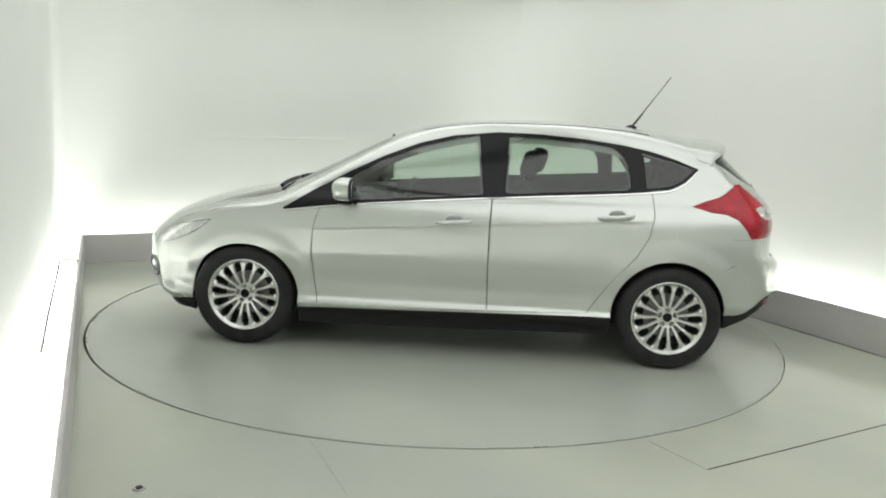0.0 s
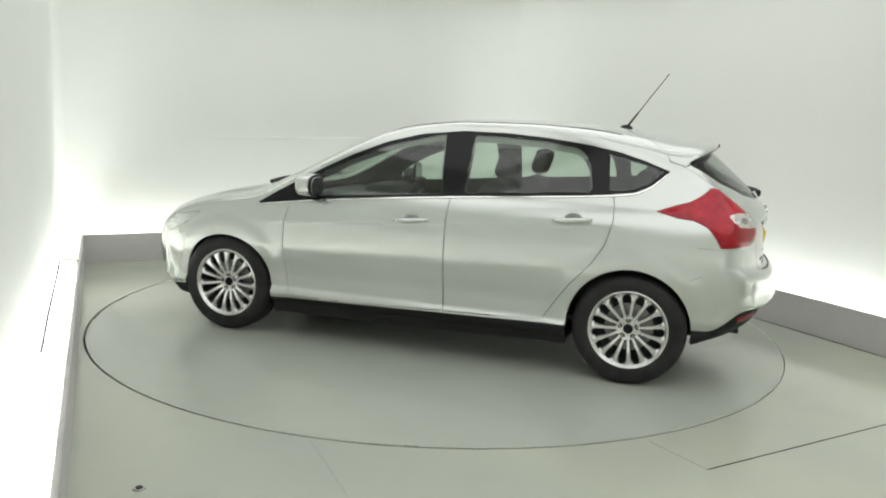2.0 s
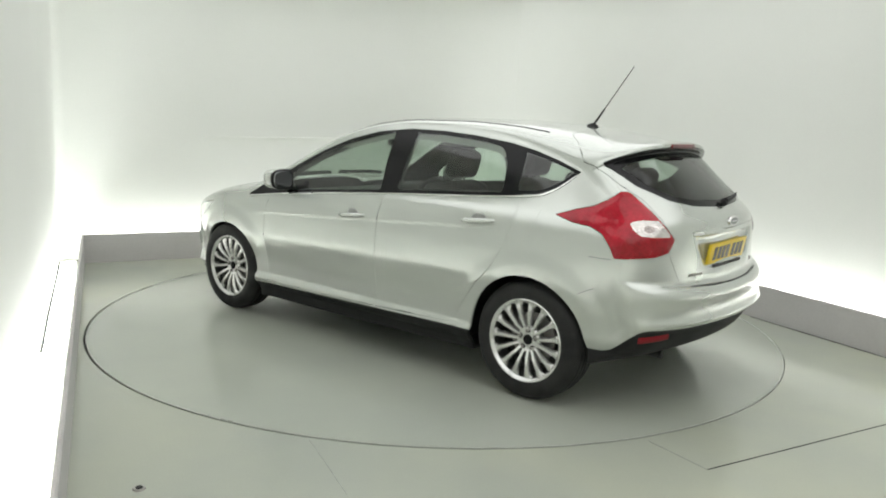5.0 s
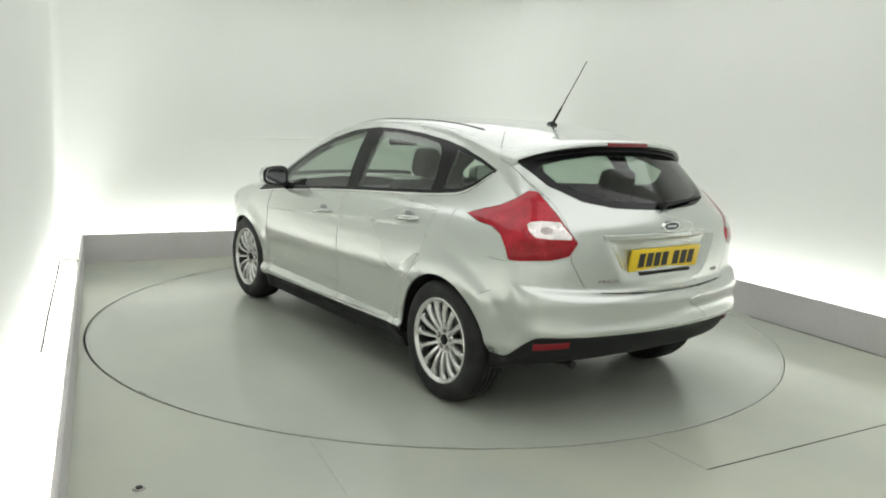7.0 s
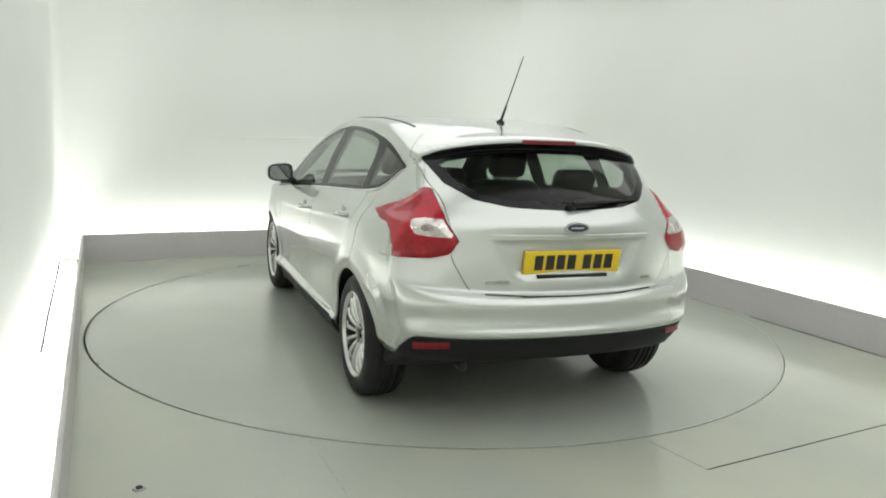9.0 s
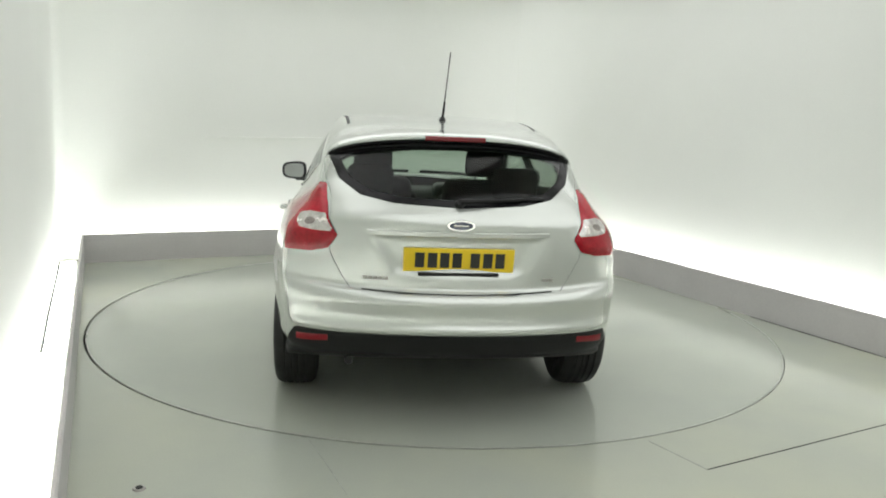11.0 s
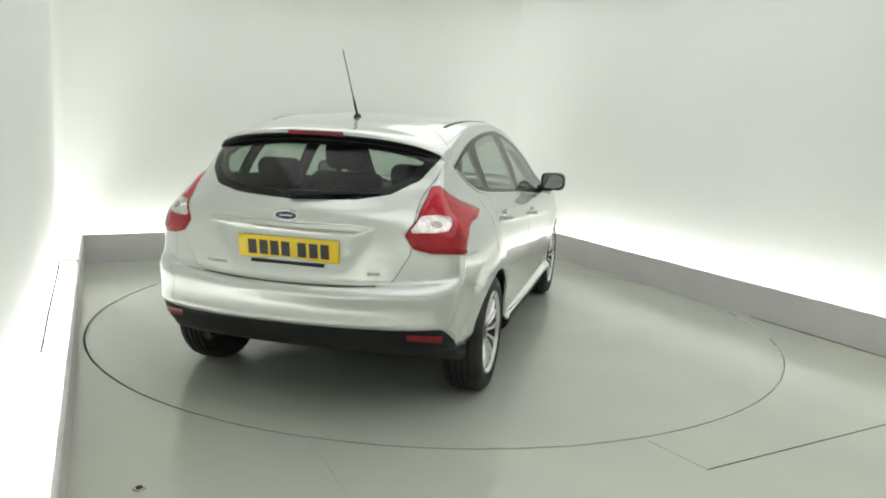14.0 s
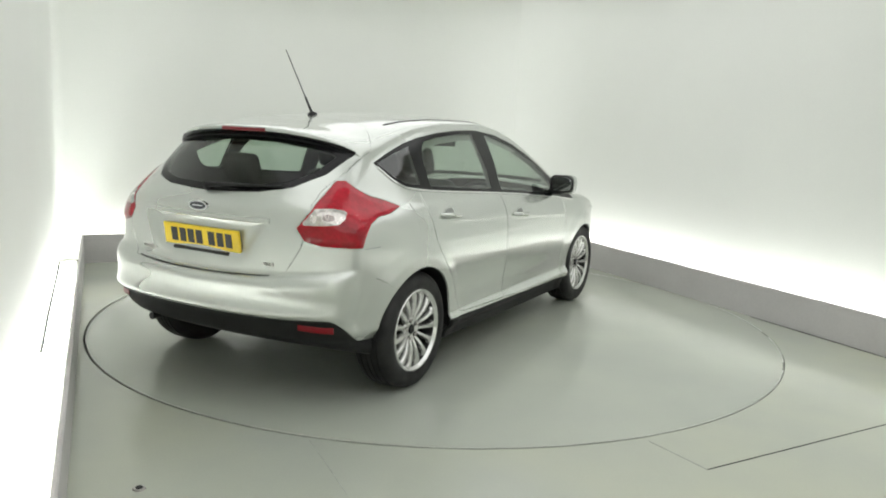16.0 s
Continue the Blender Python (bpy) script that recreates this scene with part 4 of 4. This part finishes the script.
    shift = {v: v.normal.copy() for v in inner.verts}
    for v, n in shift.items():
        v.co -= n * 0.018
    top = inner.copy()
    for mesh, roof in ((inner, False), (top, True)):
        gone = [f for f in mesh.faces if (f.calc_center_median().z > 1.28 and f.normal.z > 0.35 and f.calc_center_median().x > -1.6) != roof]
        bmesh.ops.delete(mesh, geom=gone, context="FACES")
    part("inner_shell", inner, M_DASH, car, "dark cabin lining")
    part("headlining", top, M_LINING, car, "pale grey headlining")

    def tail(y, z):
        return tree.ray_cast(Vector((-3, abs(y), z)), Vector((1, 0, 0)))[0].x

    # number plate with its characters as bars
    pz, px = 0.826, -2.040
    tilt = -9
    base = pose(px, 0, pz, 0, tilt, 0)
    bm = bmesh.new()
    box(bm, -0.004, 0.012, -0.26, 0.26, -0.0555, 0.0555, 0.003, base)
    plate = part("number_plate", bm, M_YELLOW, gate, "yellow number plate with dark bars")
    for k, y in enumerate((0.185, 0.125, 0.068, 0.010, -0.075, -0.135, -0.193)):
        bm = bmesh.new()
        box(bm, -0.0055, -0.003, y - 0.022, y + 0.022, -0.036, 0.036, 0.0, base)
        part("character_bar", bm, M_INK, plate, smooth=False)
    bm = bmesh.new()
    box(bm, -0.022, 0.012, -0.19, 0.19, -0.073, -0.0575, 0.004, base)
    part("plate_holder", bm, M_BLACK, gate)
    # ledge over the plate
    bm = bmesh.new()
    pts = []
    for y in np.linspace(-0.43, 0.43, 40):
        pts.append((Vector((tail(y, 0.957) - 0.001, y, 0.946)), Vector((0, 0, 1)), Vector((-1, 0, 0))))
    ribbon(bm, pts, 0.013, 0.007)
    part("handle_ledge", bm, M_PAINT, gate)
    # black strip added to draw the dark gap under the tailgate
    bm = bmesh.new()
    pts = [(Vector((tail(y, 0.672 + 0.06 * y * y) - 0.0005, y, 0.672 + 0.06 * y * y)), Vector((0.5, 0, 0.85)), Vector((-0.85, 0, 0.5))) for y in np.linspace(-0.45, 0.45, 36)]
    ribbon(bm, pts, 0.0030, 0.005)
    part("seal", bm, M_BLACK, gate, "black strip for the dark tailgate gap")
    # oval badge
    bm = bmesh.new()
    bx = tail(0, 0.985)
    r0 = [bm.verts.new((bx + 0.004, 0.067 * math.cos(2 * math.pi * k / 40), 0.990 + 0.027 * math.sin(2 * math.pi * k / 40))) for k in range(40)]
    r1 = [bm.verts.new((bx - 0.008, 0.065 * math.cos(2 * math.pi * k / 40), 0.990 + 0.025 * math.sin(2 * math.pi * k / 40))) for k in range(40)]
    r2 = [bm.verts.new((bx - 0.008, 0.055 * math.cos(2 * math.pi * k / 40), 0.990 + 0.019 * math.sin(2 * math.pi * k / 40))) for k in range(40)]
    for a, b in ((r0, r1), (r1, r2)):
        for k in range(40):
            bm.faces.new((a[k], a[(k + 1) % 40], b[(k + 1) % 40], b[k]))
    bmesh.ops.recalc_face_normals(bm, faces=bm.faces)
    badge = part("badge", bm, M_CHROME, gate, "chrome oval badge")
    bm = bmesh.new()
    bm.faces.new([bm.verts.new((bx - 0.0075, 0.056 * math.cos(2 * math.pi * k / 40), 0.990 + 0.020 * math.sin(2 * math.pi * k / 40))) for k in range(40)])
    part("badge_field", bm, M_BLUE, badge)
    bm = bmesh.new()
    box(bm, bx - 0.010, bx - 0.0072, -0.034, 0.034, 0.987, 0.993, 0.001)
    part("badge_bar", bm, M_CHROME, badge)
    # small unreadable lettering on the tailgate
    for y0, y1 in ((0.33, 0.45), (-0.46, -0.40)):
        bm = bmesh.new()
        n = 5 if y1 - y0 > 0.1 else 3
        for k in range(n):
            a = y0 + (y1 - y0) * k / n
            b = a + (y1 - y0) / n * 0.84
            x = tail((a + b) / 2, 0.735)
            box(bm, x - 0.003, x + 0.006, a, b, 0.728, 0.743, 0.001)
        part("lettering", bm, M_METAL, gate, "small chrome lettering bars")
    # high brake lamp, wiper
    bm = bmesh.new()
    pts = [(Vector((tail(y, 1.378) - 0.001, y, 1.378)), Vector((0, 0, 1)), Vector((-1, 0, 0))) for y in np.linspace(-0.15, 0.15, 12)]
    ribbon(bm, pts, 0.012, 0.006)
    part("high_brake_lamp", bm, M_HIGHLAMP, gate, "dark red high brake light")
    bm = bmesh.new()

    def on_glass(y, z, out):
        return Vector((tail(y, z) - out, y, z + out * 0.7))
    tube(bm, [on_glass(0.0, 1.078, 0.008), on_glass(0.0, 1.078, 0.024)], [0.024, 0.018], 12)
    tube(bm, [on_glass(0.0, 1.080, 0.022), on_glass(-0.12, 1.087, 0.022), on_glass(-0.30, 1.098, 0.014)], [0.015, 0.010, 0.006], 8)
    wiper = part("rear_wiper", bm, M_BLACK, gate, "black rear wiper")
    bm = bmesh.new()
    tube(bm, [on_glass(y, 1.092 + 0.03 * (-y), 0.007) for y in np.linspace(-0.06, -0.42, 9)], 0.006, 6)
    part("wiper_blade", bm, M_BLACK, wiper)
    # aerial
    root = tree.ray_cast(Vector((-1.15, 0.001, 3)), Vector((0, 0, -1)))[0]
    bm = bmesh.new()
    bmesh.ops.create_uvsphere(bm, u_segments=20, v_segments=10, radius=1.0)
    for v in bm.verts:
        v.co = Vector((root.x + v.co.x * 0.042, v.co.y * 0.020, root.z - 0.004 + max(v.co.z, -0.2) * 0.026))
    foot = part("aerial_foot", bm, M_BLACK, car, "black aerial base")
    bm = bmesh.new()
    a, b = Vector((root.x - 0.01, 0, root.z + 0.015)), Vector((-1.395, 0, 1.822))
    tube(bm, [a, a.lerp(b, 0.25), a.lerp(b, 0.26), b], [0.0075, 0.006, 0.0032, 0.0026], 8)
    part("aerial_rod", bm, M_BLACK, foot, "thin black aerial rod")
    # exhaust and floor pan
    bm = bmesh.new()
    tube(bm, [(-1.72, 0.50, 0.29), (-1.86, 0.50, 0.310), (-1.935, 0.50, 0.310)], 0.021, 16)
    part("exhaust", bm, M_SHADEMETAL, car, "dark exhaust tip")
    # front windscreen wipers in the cowl
    bm = bmesh.new()
    for y0, y1 in ((0.55, 0.0), (-0.1, -0.55)):
        pts = []
        for k in range(8):
            y = y0 + (y1 - y0) * k / 7
            hit = tree.ray_cast(Vector((1.20 - 0.10 * y * y, abs(y), 3)), Vector((0, 0, -1)))[0]
            pts.append(Vector((hit.x, y, hit.z + 0.018)))
        tube(bm, pts, 0.014, 8)
    part("windscreen_wiper", bm, M_BLACK, car, "black wiper blades")
    build_cabin(car)
    fit_upper_body(car)
    build_wheels(car)
    skin.free()
    return car

build_room()
turntable = build_turntable()
car = build_car()


# ---- what moves: the turntable and the car that stands on it ----
HEADING = (176.31, 169.34, 162.19, 154.93, 147.65, 140.37, 133.11, 125.89, 118.70, 111.52, 104.34, 97.15, 89.94, 82.71, 75.49, 68.32, 61.25)


def motions():
    shift = Matrix.Translation((-0.164, 0.177, 0))
    walk(turntable, [(t, pose(0, 0, 0, 0, 0, a)) for t, a in enumerate(HEADING)])
    walk(car, [(t, pose(0, 0, 0, 0, 0, a) @ shift) for t, a in enumerate(HEADING)])


motions()
